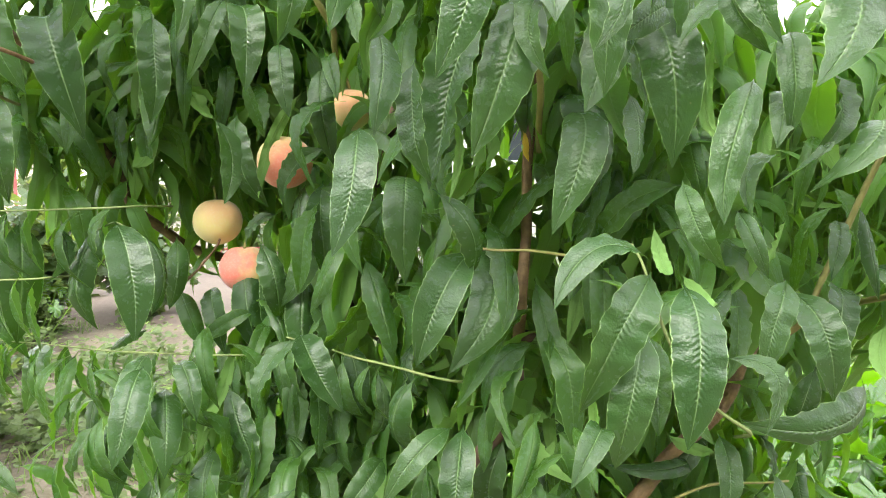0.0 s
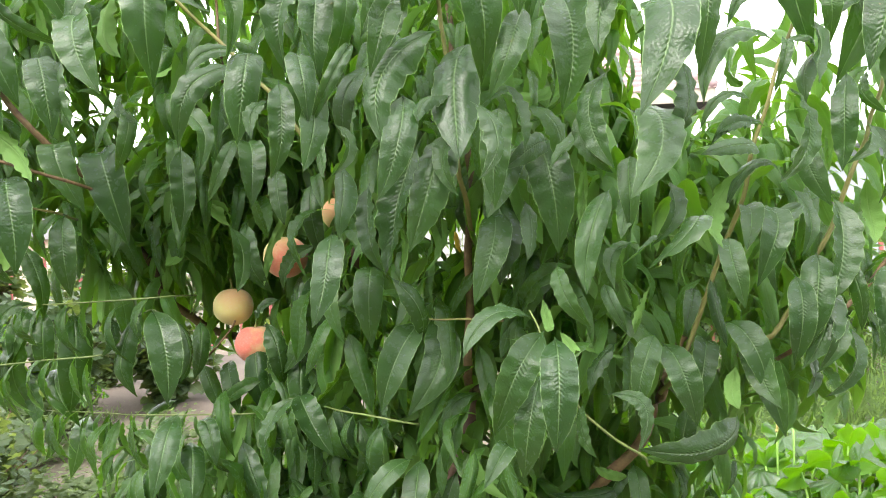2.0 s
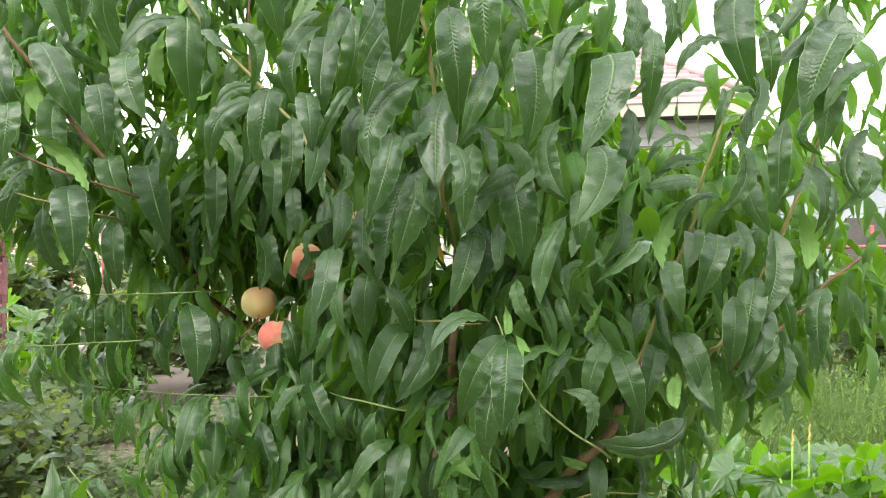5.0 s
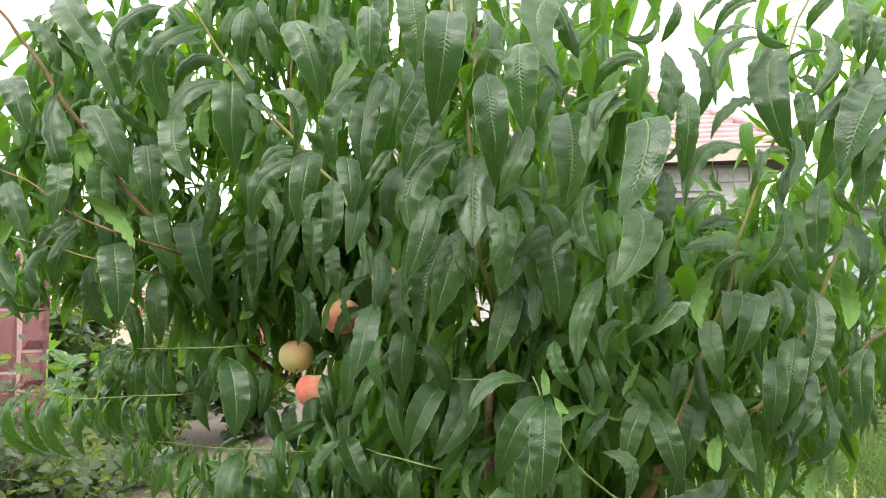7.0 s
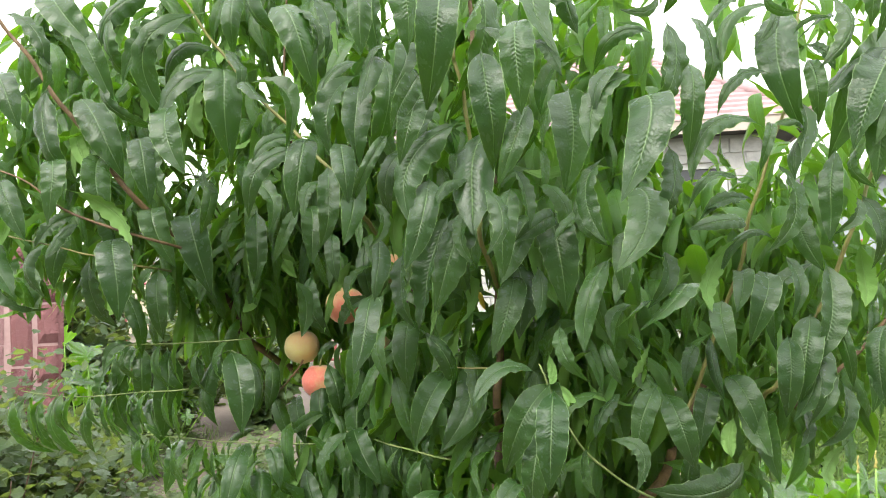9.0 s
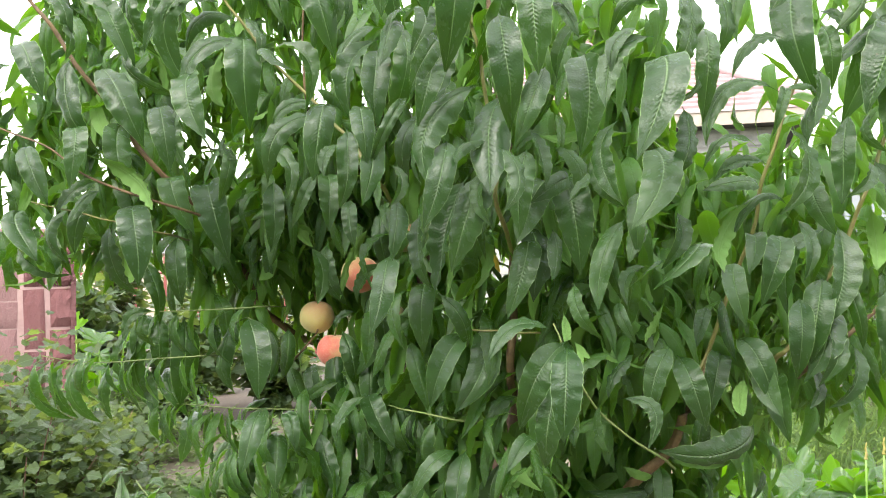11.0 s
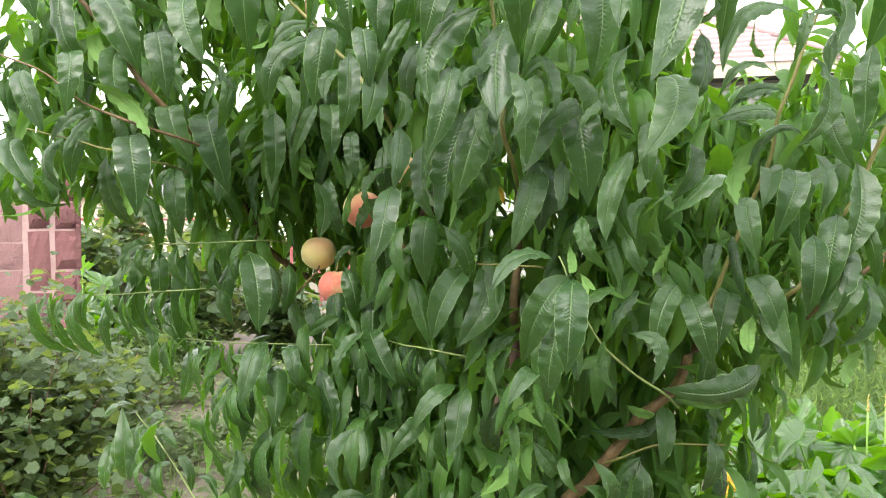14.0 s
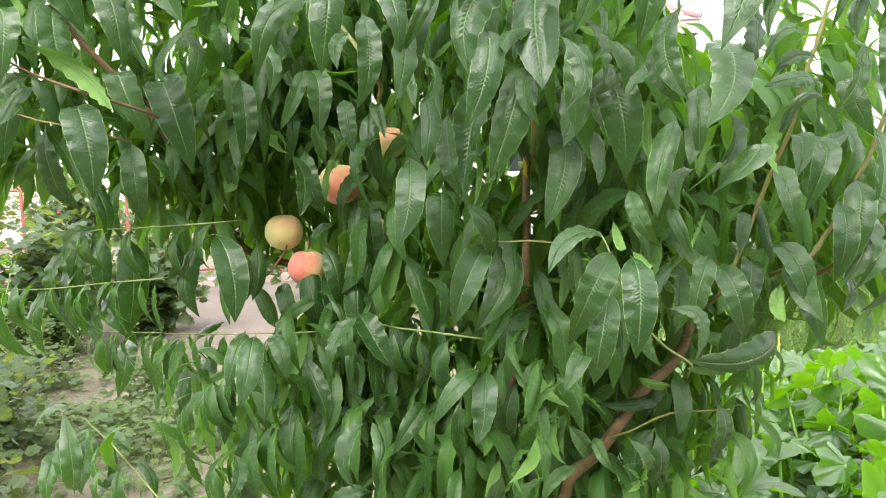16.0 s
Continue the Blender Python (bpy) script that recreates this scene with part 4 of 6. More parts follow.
hang_leaves([
    (-0.685, 0.768, 1.964, -0.575, 0.719, 1.839, -0, -0.93, 0.36, 0.054, 0.019, 0.152),
    (-0.498, 0.78, 1.94, -0.583, 0.738, 1.848, 0.22, -0.95, 0.23, 0.036, 0.106, 0.11),
    (-0.315, 0.744, 1.933, -0.276, 0.759, 1.84, -0.264, -0.929, -0.259, 0.029, 0.071, 0.233),
    (-0.353, 0.775, 1.928, -0.345, 0.738, 1.829, 0.364, -0.863, 0.349, 0.03, 0, 0.143),
    (-0.53, 0.758, 1.925, -0.554, 0.729, 1.824, -0.53, 0.84, -0.12, 0.028, -0.077, 0.205),
    (-0.746, 0.73, 1.916, -0.658, 0.723, 1.812, 0.65, -0.48, 0.59, 0.027, -0.182, 0.14),
    (-0.104, 0.725, 1.915, -0.1, 0.737, 1.767, -0.306, -0.948, -0.083, 0.032, 0.013, 0.138),
    (-0.556, 0.747, 1.901, -0.538, 0.78, 1.789, -0.06, -0.954, -0.293, 0.031, 0.015, 0.236),
])
hang_leaves([
    (-0.001, 0.714, 1.9, -0.002, 0.691, 1.776, -0.032, -0.983, 0.18, 0.03, 0, 0.198),
    (-0.401, 0.759, 1.894, -0.458, 0.762, 1.715, -0.055, -0.999, 0, 0.036, 0.345, 0.261),
    (-0.623, 0.751, 1.877, -0.544, 0.73, 1.753, 0.386, -0.837, 0.388, 0.037, 0, 0.221),
    (0.102, 0.677, 1.876, 0.138, 0.67, 1.783, 0.463, -0.854, 0.237, 0.023, -0.034, 0.17),
    (0.033, 0.677, 1.874, -0.002, 0.685, 1.678, 0.659, -0.737, -0.15, 0.043, -0.009, 0.275),
    (0.136, 0.656, 1.865, 0.171, 0.669, 1.775, 0.483, -0.874, 0.059, 0.027, -0.061, 0.101),
    (-0.721, 0.749, 1.862, -0.657, 0.722, 1.782, 0.79, 0.21, 0.57, 0.031, 0, 0.192),
    (-0.039, 0.605, 1.862, -0.018, 0.556, 1.74, -0.15, -0.93, 0.34, 0.04, -0.003, 0.156),
])
hang_leaves([
    (0.541, 0.743, 1.862, 0.547, 0.721, 1.77, 0.309, -0.919, 0.243, 0.025, -0.03, 0.167),
    (-0.411, 0.774, 1.861, -0.523, 0.727, 1.775, 0.21, -0.95, 0.25, 0.04, 0.21, 0.218),
    (0.395, 0.722, 1.86, 0.336, 0.675, 1.822, 0.174, -0.748, 0.64, 0.014, 0.054, 0.21),
    (0.307, 0.684, 1.857, 0.285, 0.685, 1.798, 0.548, -0.811, -0.206, 0.018, -0.038, 0.262),
    (-0.179, 0.64, 1.854, -0.146, 0.621, 1.768, 0.71, -0.58, 0.4, 0.025, -0.063, 0.066),
    (-0.248, 0.678, 1.85, -0.174, 0.624, 1.724, 0.23, -0.83, 0.5, 0.048, -0.023, 0.275),
    (0.519, 0.698, 1.85, 0.484, 0.73, 1.818, -0.655, -0.755, -0.032, 0.016, 0.021, 0.229),
    (0.421, 0.702, 1.847, 0.356, 0.693, 1.807, -0.09, -0.927, 0.364, 0.015, 0.122, 0.264),
])
hang_leaves([
    (-0.102, 0.606, 1.843, -0.092, 0.571, 1.744, 0.26, -0.9, 0.34, 0.031, -0.004, 0.264),
    (-0.22, 0.639, 1.842, -0.172, 0.624, 1.75, 0.65, -0.62, 0.44, 0.026, -0.152, 0.148),
    (-0.394, 0.786, 1.838, -0.466, 0.744, 1.789, 0.29, -0.89, 0.34, 0.026, 0.161, 0.165),
    (0.572, 0.737, 1.834, 0.549, 0.71, 1.745, 0.076, -0.959, 0.273, 0.02, 0, 0.26),
    (0.205, 0.645, 1.829, 0.158, 0.536, 1.712, 0.13, -0.75, 0.65, 0.048, 0.332, 0.206),
    (0.01, 0.607, 1.828, -0.002, 0.563, 1.669, 0.1, -0.96, 0.26, 0.05, -0.043, 0.305),
    (-0.801, 0.775, 1.827, -0.725, 0.728, 1.727, 0.17, -0.84, 0.52, 0.044, -0.07, 0.206),
    (-0.362, 0.741, 1.826, -0.318, 0.723, 1.764, 0.62, -0.52, 0.59, 0.021, -0.075, 0.079),
])
hang_leaves([
    (-0.416, 0.839, 1.819, -0.374, 0.77, 1.658, 0.59, -0.67, 0.45, 0.059, 0.051, 0.302),
    (0.412, 0.653, 1.818, 0.442, 0.631, 1.767, -0.83, -0.47, -0.29, 0.015, 0.21, 0.192),
    (-0.569, 0.747, 1.815, -0.488, 0.77, 1.717, -0.144, -0.931, -0.335, 0.023, 0.165, 0.272),
    (0.424, 0.716, 1.814, 0.34, 0.672, 1.768, 0.07, -0.78, 0.62, 0.02, 0.173, 0.128),
    (0.491, 0.714, 1.811, 0.472, 0.686, 1.713, 0.53, -0.83, 0.14, 0.022, -0.274, 0.217),
    (0.451, 0.763, 1.81, 0.436, 0.684, 1.652, -0.2, -0.87, 0.45, 0.052, 0.024, 0.14),
    (0.273, 0.605, 1.809, 0.234, 0.569, 1.768, 0.82, -0.38, -0.43, 0.013, -0.268, 0.204),
    (0.064, 0.573, 1.806, 0.039, 0.541, 1.742, -0.92, -0.08, 0.39, 0.019, 0, -0.033),
])
hang_leaves([
    (-0.429, 0.808, 1.804, -0.424, 0.785, 1.697, 0.36, 0.92, -0.18, 0.03, -0.235, -0.041),
    (-0.7, 0.861, 1.803, -0.594, 0.81, 1.66, 0.33, -0.79, 0.52, 0.057, -0.007, 0.14),
    (-0.13, 0.593, 1.801, -0.118, 0.568, 1.738, -0.98, -0.15, -0.12, 0.019, 0, -0.021),
    (-0.116, 0.759, 1.801, -0.136, 0.753, 1.632, 0.66, -0.75, -0.051, 0.038, 0, 0.21),
    (-0.382, 0.772, 1.8, -0.467, 0.73, 1.704, 0.13, -0.95, 0.29, 0.034, 0.148, 0.145),
    (-0.698, 0.777, 1.8, -0.66, 0.763, 1.644, -0.09, -0.99, 0.06, 0.043, 0.092, 0.093),
    (0.43, 0.694, 1.794, 0.354, 0.654, 1.698, -0.31, -0.76, 0.57, 0.022, 0.319, 0.209),
    (0.422, 0.693, 1.794, 0.399, 0.653, 1.734, 0.555, -0.774, 0.305, 0.014, 0, 0.17),
])
hang_leaves([
    (0.315, 0.671, 1.788, 0.334, 0.649, 1.684, 0.46, -0.85, 0.25, 0.027, -0.126, 0.122),
    (0.509, 0.737, 1.788, 0.454, 0.688, 1.757, 0.154, -0.651, 0.744, 0.008, 0, 0.12),
    (0.285, 0.657, 1.775, 0.28, 0.633, 1.669, 0.6, -0.79, 0.15, 0.03, -0.074, 0.078),
    (0.112, 0.58, 1.77, 0.112, 0.54, 1.645, -0.27, -0.92, 0.29, 0.04, -0.067, 0.28),
    (-0.047, 0.609, 1.768, -0.04, 0.556, 1.697, 0.34, -0.73, 0.59, 0.029, -0.017, 0.142),
    (0.282, 0.609, 1.767, 0.259, 0.582, 1.641, 0.64, -0.77, 0.05, 0.035, -0.085, 0.09),
    (-0.017, 0.727, 1.764, -0.054, 0.685, 1.624, -0.094, -0.946, 0.311, 0.039, 0, 0.193),
    (-0.062, 0.6, 1.763, -0.08, 0.568, 1.731, 0.02, -0.71, 0.71, 0.013, 0.098, 0.101),
])
hang_leaves([
    (0.059, 0.57, 1.762, 0.1, 0.55, 1.717, 0.27, -0.76, 0.59, 0.017, -0.119, 0.122),
    (0.267, 0.647, 1.762, 0.197, 0.637, 1.723, -0.055, -0.94, 0.336, 0.019, 0.153, 0.171),
    (-0.315, 0.709, 1.76, -0.255, 0.679, 1.71, 0.39, -0.51, 0.77, 0.025, 0.21, 0.179),
    (0.613, 0.816, 1.76, 0.494, 0.712, 1.623, 0.26, -0.86, 0.43, 0.066, 0.039, 0.146),
    (-0.112, 0.648, 1.758, -0.161, 0.611, 1.689, 0.04, -0.89, 0.45, 0.023, 0.143, 0.135),
    (-0.086, 0.624, 1.752, -0.092, 0.567, 1.681, 0.01, -0.78, 0.63, 0.03, -0.068, 0.236),
    (0.462, 0.725, 1.751, 0.493, 0.703, 1.708, 0.03, -0.88, 0.48, 0.016, -0.12, 0.125),
    (0.44, 0.663, 1.749, 0.477, 0.639, 1.76, -0.58, -0.77, 0.27, 0.01, -0.109, 0.094),
])
hang_leaves([
    (0.038, 0.685, 1.747, 0.063, 0.649, 1.709, -0.515, -0.766, 0.385, 0.016, 0, 0.218),
    (0.579, 0.742, 1.743, 0.472, 0.695, 1.659, -0.2, -0.73, 0.66, 0.026, 0.153, 0.106),
    (-0.274, 0.638, 1.74, -0.202, 0.626, 1.659, 0.51, -0.66, 0.55, 0.025, -0.194, 0.175),
    (-0.438, 0.729, 1.74, -0.394, 0.67, 1.62, 0.07, -0.89, 0.46, 0.046, 0.057, 0.201),
    (0.12, 0.557, 1.739, 0.157, 0.537, 1.688, 0.3, -0.78, 0.54, 0.016, -0.131, 0.125),
    (0.163, 0.637, 1.739, 0.126, 0.635, 1.668, -0.311, -0.933, 0.179, 0.021, 0.107, 0.132),
    (0.062, 0.575, 1.738, 0.086, 0.558, 1.593, 0.14, -0.98, 0.14, 0.041, 0.022, 0.197),
    (-0.111, 0.636, 1.738, -0.14, 0.606, 1.625, -0.21, -0.93, 0.3, 0.031, 0.16, 0.156),
])
hang_leaves([
    (0.468, 0.723, 1.732, 0.471, 0.692, 1.651, -0.3, -0.89, 0.33, 0.025, -0.078, 0.168),
    (0.578, 0.765, 1.732, 0.5, 0.68, 1.618, -0.13, -0.75, 0.65, 0.054, -0.069, 0.167),
    (-0.114, 0.64, 1.724, -0.111, 0.59, 1.613, 0.4, -0.83, 0.39, 0.037, 0.046, 0.169),
    (-0.024, 0.612, 1.724, -0.053, 0.558, 1.641, 0.65, -0.72, 0.24, 0.031, 0.078, 0.229),
    (0.308, 0.653, 1.723, 0.304, 0.629, 1.595, 0.22, -0.96, 0.17, 0.028, 0.016, 0.26),
    (-0.568, 0.835, 1.718, -0.516, 0.779, 1.602, 0.31, -0.79, 0.53, 0.046, -0.01, 0.227),
    (-0.512, 0.806, 1.712, -0.474, 0.79, 1.587, -0.22, -0.97, 0.05, 0.031, 0.092, 0.082),
    (0.414, 0.688, 1.71, 0.347, 0.646, 1.667, -0, -0.71, 0.7, 0.018, 0.143, 0.116),
])
hang_leaves([
    (0.163, 0.654, 1.701, 0.161, 0.597, 1.561, -0.29, -0.89, 0.36, 0.047, -0.031, 0.154),
    (0.237, 0.576, 1.7, 0.194, 0.54, 1.649, -0.09, -0.77, 0.63, 0.021, 0.136, 0.141),
    (-0.645, 0.845, 1.694, -0.599, 0.787, 1.575, 0.62, -0.59, 0.52, 0.046, 0.09, 0.179),
    (-0.034, 0.624, 1.692, -0.037, 0.564, 1.607, 0.53, -0.7, 0.48, 0.034, 0.075, 0.272),
    (0.247, 0.575, 1.692, 0.197, 0.54, 1.598, -0.35, -0.8, 0.48, 0.029, 0.18, 0.178),
    (-0.698, 0.784, 1.677, -0.671, 0.728, 1.571, 0.29, -0.81, 0.51, 0.041, -0.116, 0.312),
    (0.456, 0.713, 1.676, 0.43, 0.659, 1.589, 0.68, -0.7, 0.23, 0.024, -0.088, 0.078),
    (0.603, 0.699, 1.675, 0.531, 0.66, 1.62, -0.26, -0.6, 0.76, 0.027, 0.063, 0.066),
])
hang_leaves([
    (-0.216, 0.709, 1.67, -0.213, 0.653, 1.549, 0.47, -0.8, 0.38, 0.04, 0.041, 0.306),
    (0.118, 0.579, 1.667, 0.084, 0.548, 1.572, -0.01, -0.95, 0.32, 0.03, -0.064, 0.167),
    (0.242, 0.621, 1.664, 0.217, 0.509, 1.535, -0.11, -0.74, 0.66, 0.051, -0.149, 0.271),
    (0.295, 0.615, 1.664, 0.261, 0.581, 1.617, 0.81, -0.55, -0.19, 0.011, -0.28, 0.179),
    (-0.43, 0.817, 1.662, -0.404, 0.794, 1.61, -0.47, -0.87, 0.14, 0.017, 0.137, 0.141),
    (-0.772, 0.756, 1.66, -0.763, 0.732, 1.583, 0.97, -0.17, 0.17, 0.022, -0.101, 0.103),
    (-0.208, 0.658, 1.659, -0.263, 0.618, 1.63, 0.32, -0.81, 0.5, 0.02, 0.087, 0.091),
    (0.578, 0.773, 1.659, 0.542, 0.705, 1.565, -0.07, -0.8, 0.6, 0.039, 0.036, 0.316),
])
hang_leaves([
    (-0.067, 0.749, 1.659, -0.109, 0.749, 1.556, -0.246, -0.964, 0.099, 0.031, 0.048, 0.261),
    (-0.229, 0.723, 1.658, -0.301, 0.684, 1.563, 0.01, -0.93, 0.37, 0.034, 0.16, 0.167),
    (0.057, 0.673, 1.658, 0.05, 0.583, 1.506, -0.15, -0.85, 0.51, 0.054, -0.007, 0.145),
    (0.03, 0.604, 1.656, -0.041, 0.567, 1.531, -0.21, -0.9, 0.38, 0.04, 0.095, 0.1),
    (-0.067, 0.612, 1.649, -0.109, 0.578, 1.556, 0.37, -0.91, 0.16, 0.016, 0.045, 0.261),
    (-0.765, 0.753, 1.648, -0.704, 0.727, 1.541, 0.296, -0.876, 0.382, 0.035, 0, 0.224),
    (0.485, 0.728, 1.644, 0.439, 0.686, 1.581, -0.37, -0.62, 0.69, 0.023, 0.107, 0.101),
    (0.411, 0.678, 1.643, 0.389, 0.641, 1.58, 0.063, -0.866, 0.496, 0.014, 0, 0.224),
])
hang_leaves([
    (-0.129, 0.606, 1.64, -0.104, 0.554, 1.568, 0.17, -0.77, 0.61, 0.03, 0, 0.15),
    (-0.435, 0.825, 1.64, -0.438, 0.802, 1.549, 0.7, -0.697, 0.156, 0.025, 0, 0.251),
    (0.349, 0.665, 1.638, 0.366, 0.64, 1.591, 0.95, 0.2, 0.24, 0.015, -0.399, -0.039),
    (0.403, 0.666, 1.635, 0.308, 0.622, 1.563, -0.12, -0.76, 0.64, 0.027, 0.282, 0.229),
    (0.406, 0.663, 1.635, 0.456, 0.714, 1.638, 0.564, -0.583, 0.585, 0.015, 0, 0.2),
    (-0.366, 0.833, 1.63, -0.308, 0.8, 1.555, 0.45, -0.63, 0.63, 0.027, -0.154, 0.162),
    (-0.121, 0.598, 1.626, -0.118, 0.559, 1.505, 0.71, -0.67, 0.23, 0.034, -0.08, 0.084),
    (-0.626, 0.723, 1.621, -0.509, 0.721, 1.528, 0.28, 0.9, 0.33, 0.027, -0.15, 0.262),
])
hang_leaves([
    (-0.16, 0.639, 1.62, -0.155, 0.616, 1.507, 0.19, -0.96, 0.2, 0.029, -0.034, 0.166),
    (0.528, 0.731, 1.618, 0.531, 0.704, 1.564, -0.84, -0.5, 0.2, 0.016, 0.158, 0.158),
    (0.498, 0.722, 1.614, 0.482, 0.696, 1.493, -0.4, -0.88, 0.25, 0.029, 0.026, 0.146),
    (0.279, 0.606, 1.613, 0.267, 0.579, 1.52, 0.61, -0.78, 0.15, 0.026, -0.077, 0.08),
    (-0.585, 0.916, 1.603, -0.518, 0.862, 1.495, 0.38, -0.71, 0.6, 0.046, 0.107, 0.316),
    (0.207, 0.599, 1.602, 0.21, 0.575, 1.495, -0.61, -0.78, 0.15, 0.03, 0.171, 0.178),
    (-0.177, 0.657, 1.601, -0.192, 0.626, 1.553, -0.09, -0.82, 0.56, 0.016, 0.135, 0.142),
    (0.611, 0.732, 1.6, 0.578, 0.698, 1.501, -0.76, -0.5, 0.42, 0.03, 0.114, 0.114),
])
hang_leaves([
    (0.414, 0.695, 1.599, 0.408, 0.671, 1.48, 0.45, -0.88, 0.16, 0.033, -0.114, 0.117),
    (-0.533, 0.945, 1.595, -0.469, 0.88, 1.45, 0.1, -0.89, 0.44, 0.057, -0.032, 0.292),
    (-0.397, 0.921, 1.595, -0.384, 0.901, 1.466, 0.3, -0.94, 0.18, 0.036, -0.058, 0.145),
    (0.095, 0.594, 1.593, 0.113, 0.572, 1.518, 0.61, -0.7, 0.36, 0.021, -0.07, 0.073),
    (-0.277, 0.868, 1.59, -0.256, 0.809, 1.49, 0.27, -0.8, 0.53, 0.036, -0.035, 0.237),
    (-0.016, 0.617, 1.59, -0.036, 0.577, 1.472, 0.24, -0.93, 0.27, 0.035, -0.056, 0.247),
    (-0.656, 0.792, 1.588, -0.707, 0.755, 1.532, 0.22, -0.89, 0.4, 0.023, 0.113, 0.117),
    (0.041, 0.601, 1.582, 0.002, 0.564, 1.55, 0.12, -0.71, 0.69, 0.017, 0.114, 0.118),
])
hang_leaves([
    (-0.265, 0.79, 1.581, -0.293, 0.759, 1.497, 0.31, -0.92, 0.24, 0.019, -0.028, 0.234),
    (0.569, 0.745, 1.577, 0.561, 0.713, 1.485, 0.31, -0.91, 0.28, 0.026, -0.253, 0.254),
    (-0.648, 0.789, 1.573, -0.681, 0.756, 1.51, 0.16, -0.9, 0.4, 0.021, 0.1, 0.104),
    (0.089, 0.612, 1.572, 0.076, 0.573, 1.461, 0.02, -0.94, 0.33, 0.032, -0.071, 0.191),
    (0.371, 0.654, 1.567, 0.306, 0.618, 1.548, 0.09, -0.61, 0.79, 0.013, 0.235, 0.157),
    (0.062, 0.548, 1.566, 0.081, 0.526, 1.489, 0.65, -0.67, 0.35, 0.022, -0.12, 0.124),
    (0.238, 0.637, 1.566, 0.225, 0.537, 1.46, 0.2, -0.73, 0.66, 0.044, -0.035, 0.183),
    (-0.093, 0.616, 1.563, -0.083, 0.591, 1.505, 0.79, -0.5, 0.36, 0.017, -0.153, 0.161),
])
hang_leaves([
    (0.175, 0.607, 1.562, 0.2, 0.586, 1.496, -0.67, -0.74, -0.02, 0.02, 0.071, 0.074),
    (-0.709, 0.843, 1.561, -0.715, 0.808, 1.468, 0.74, -0.65, 0.19, 0.03, 0.103, 0.288),
    (0.531, 0.752, 1.556, 0.548, 0.731, 1.464, 0.29, -0.92, 0.27, 0.026, -0.097, 0.1),
    (-0.008, 0.719, 1.555, -0.045, 0.691, 1.391, -0.37, -0.9, 0.24, 0.041, 0.077, 0.071),
    (0.515, 0.719, 1.553, 0.49, 0.686, 1.507, 0.71, -0.7, 0.12, 0.017, -0.103, 0.103),
    (0.03, 0.659, 1.551, -0.015, 0.611, 1.421, -0.09, -0.92, 0.38, 0.043, -0.088, 0.226),
    (-0.615, 0.833, 1.549, -0.561, 0.771, 1.413, 0.2, -0.86, 0.47, 0.053, -0.024, 0.247),
    (-0.723, 0.818, 1.548, -0.725, 0.793, 1.453, 0.04, -0.97, 0.25, 0.027, 0.222, 0.228),
])
hang_leaves([
    (0.048, 0.612, 1.546, 0.039, 0.584, 1.478, -0.42, -0.82, 0.4, 0.02, 0.166, 0.174),
    (-0.101, 0.592, 1.546, -0.09, 0.566, 1.499, -0.48, -0.81, 0.33, 0.015, 0.083, 0.088),
    (0.127, 0.726, 1.545, 0.147, 0.655, 1.413, -0.28, -0.86, 0.42, 0.05, -0.128, 0.281),
    (0.388, 0.677, 1.545, 0.315, 0.632, 1.529, 0.23, -0.64, 0.73, 0.014, 0.132, 0.085),
    (-0.805, 0.791, 1.545, -0.723, 0.745, 1.458, 0.38, -0.62, 0.69, 0.042, 0.098, 0.161),
    (0.373, 0.674, 1.543, 0.323, 0.633, 1.532, 0.3, -0.58, 0.75, 0.013, 0.134, 0.106),
    (0.193, 0.636, 1.54, 0.144, 0.599, 1.504, -0.19, -0.55, 0.81, 0.017, 0.089, 0.084),
    (-0.216, 0.811, 1.54, -0.202, 0.779, 1.463, 0.216, -0.882, 0.418, 0.024, 0, 0.202),
])
hang_leaves([
    (0.106, 0.693, 1.538, 0.073, 0.615, 1.45, 0.31, -0.77, 0.56, 0.04, 0.021, 0.218),
    (0.464, 0.783, 1.535, 0.471, 0.728, 1.458, -0.57, -0.69, 0.44, 0.031, 0.002, 0.242),
    (0.137, 0.673, 1.533, 0.091, 0.614, 1.501, 0.63, -0.69, 0.36, 0.025, 0.025, 0.281),
    (0.549, 0.71, 1.525, 0.536, 0.713, 1.445, 0.297, -0.95, -0.092, 0.016, -0.089, 0.154),
    (0.187, 0.679, 1.524, 0.181, 0.64, 1.428, 0.21, 0.9, -0.38, 0.012, -0.179, 0.199),
    (-0.669, 0.843, 1.524, -0.661, 0.89, 1.393, 0.019, -0.942, -0.335, 0.037, 0.027, 0.155),
    (-0.089, 0.632, 1.518, -0.092, 0.596, 1.437, -0.08, -0.91, 0.41, 0.023, -0.071, 0.153),
    (0.374, 0.666, 1.515, 0.3, 0.62, 1.512, 0.49, -0.82, 0.32, 0.021, 0.024, 0.206),
])
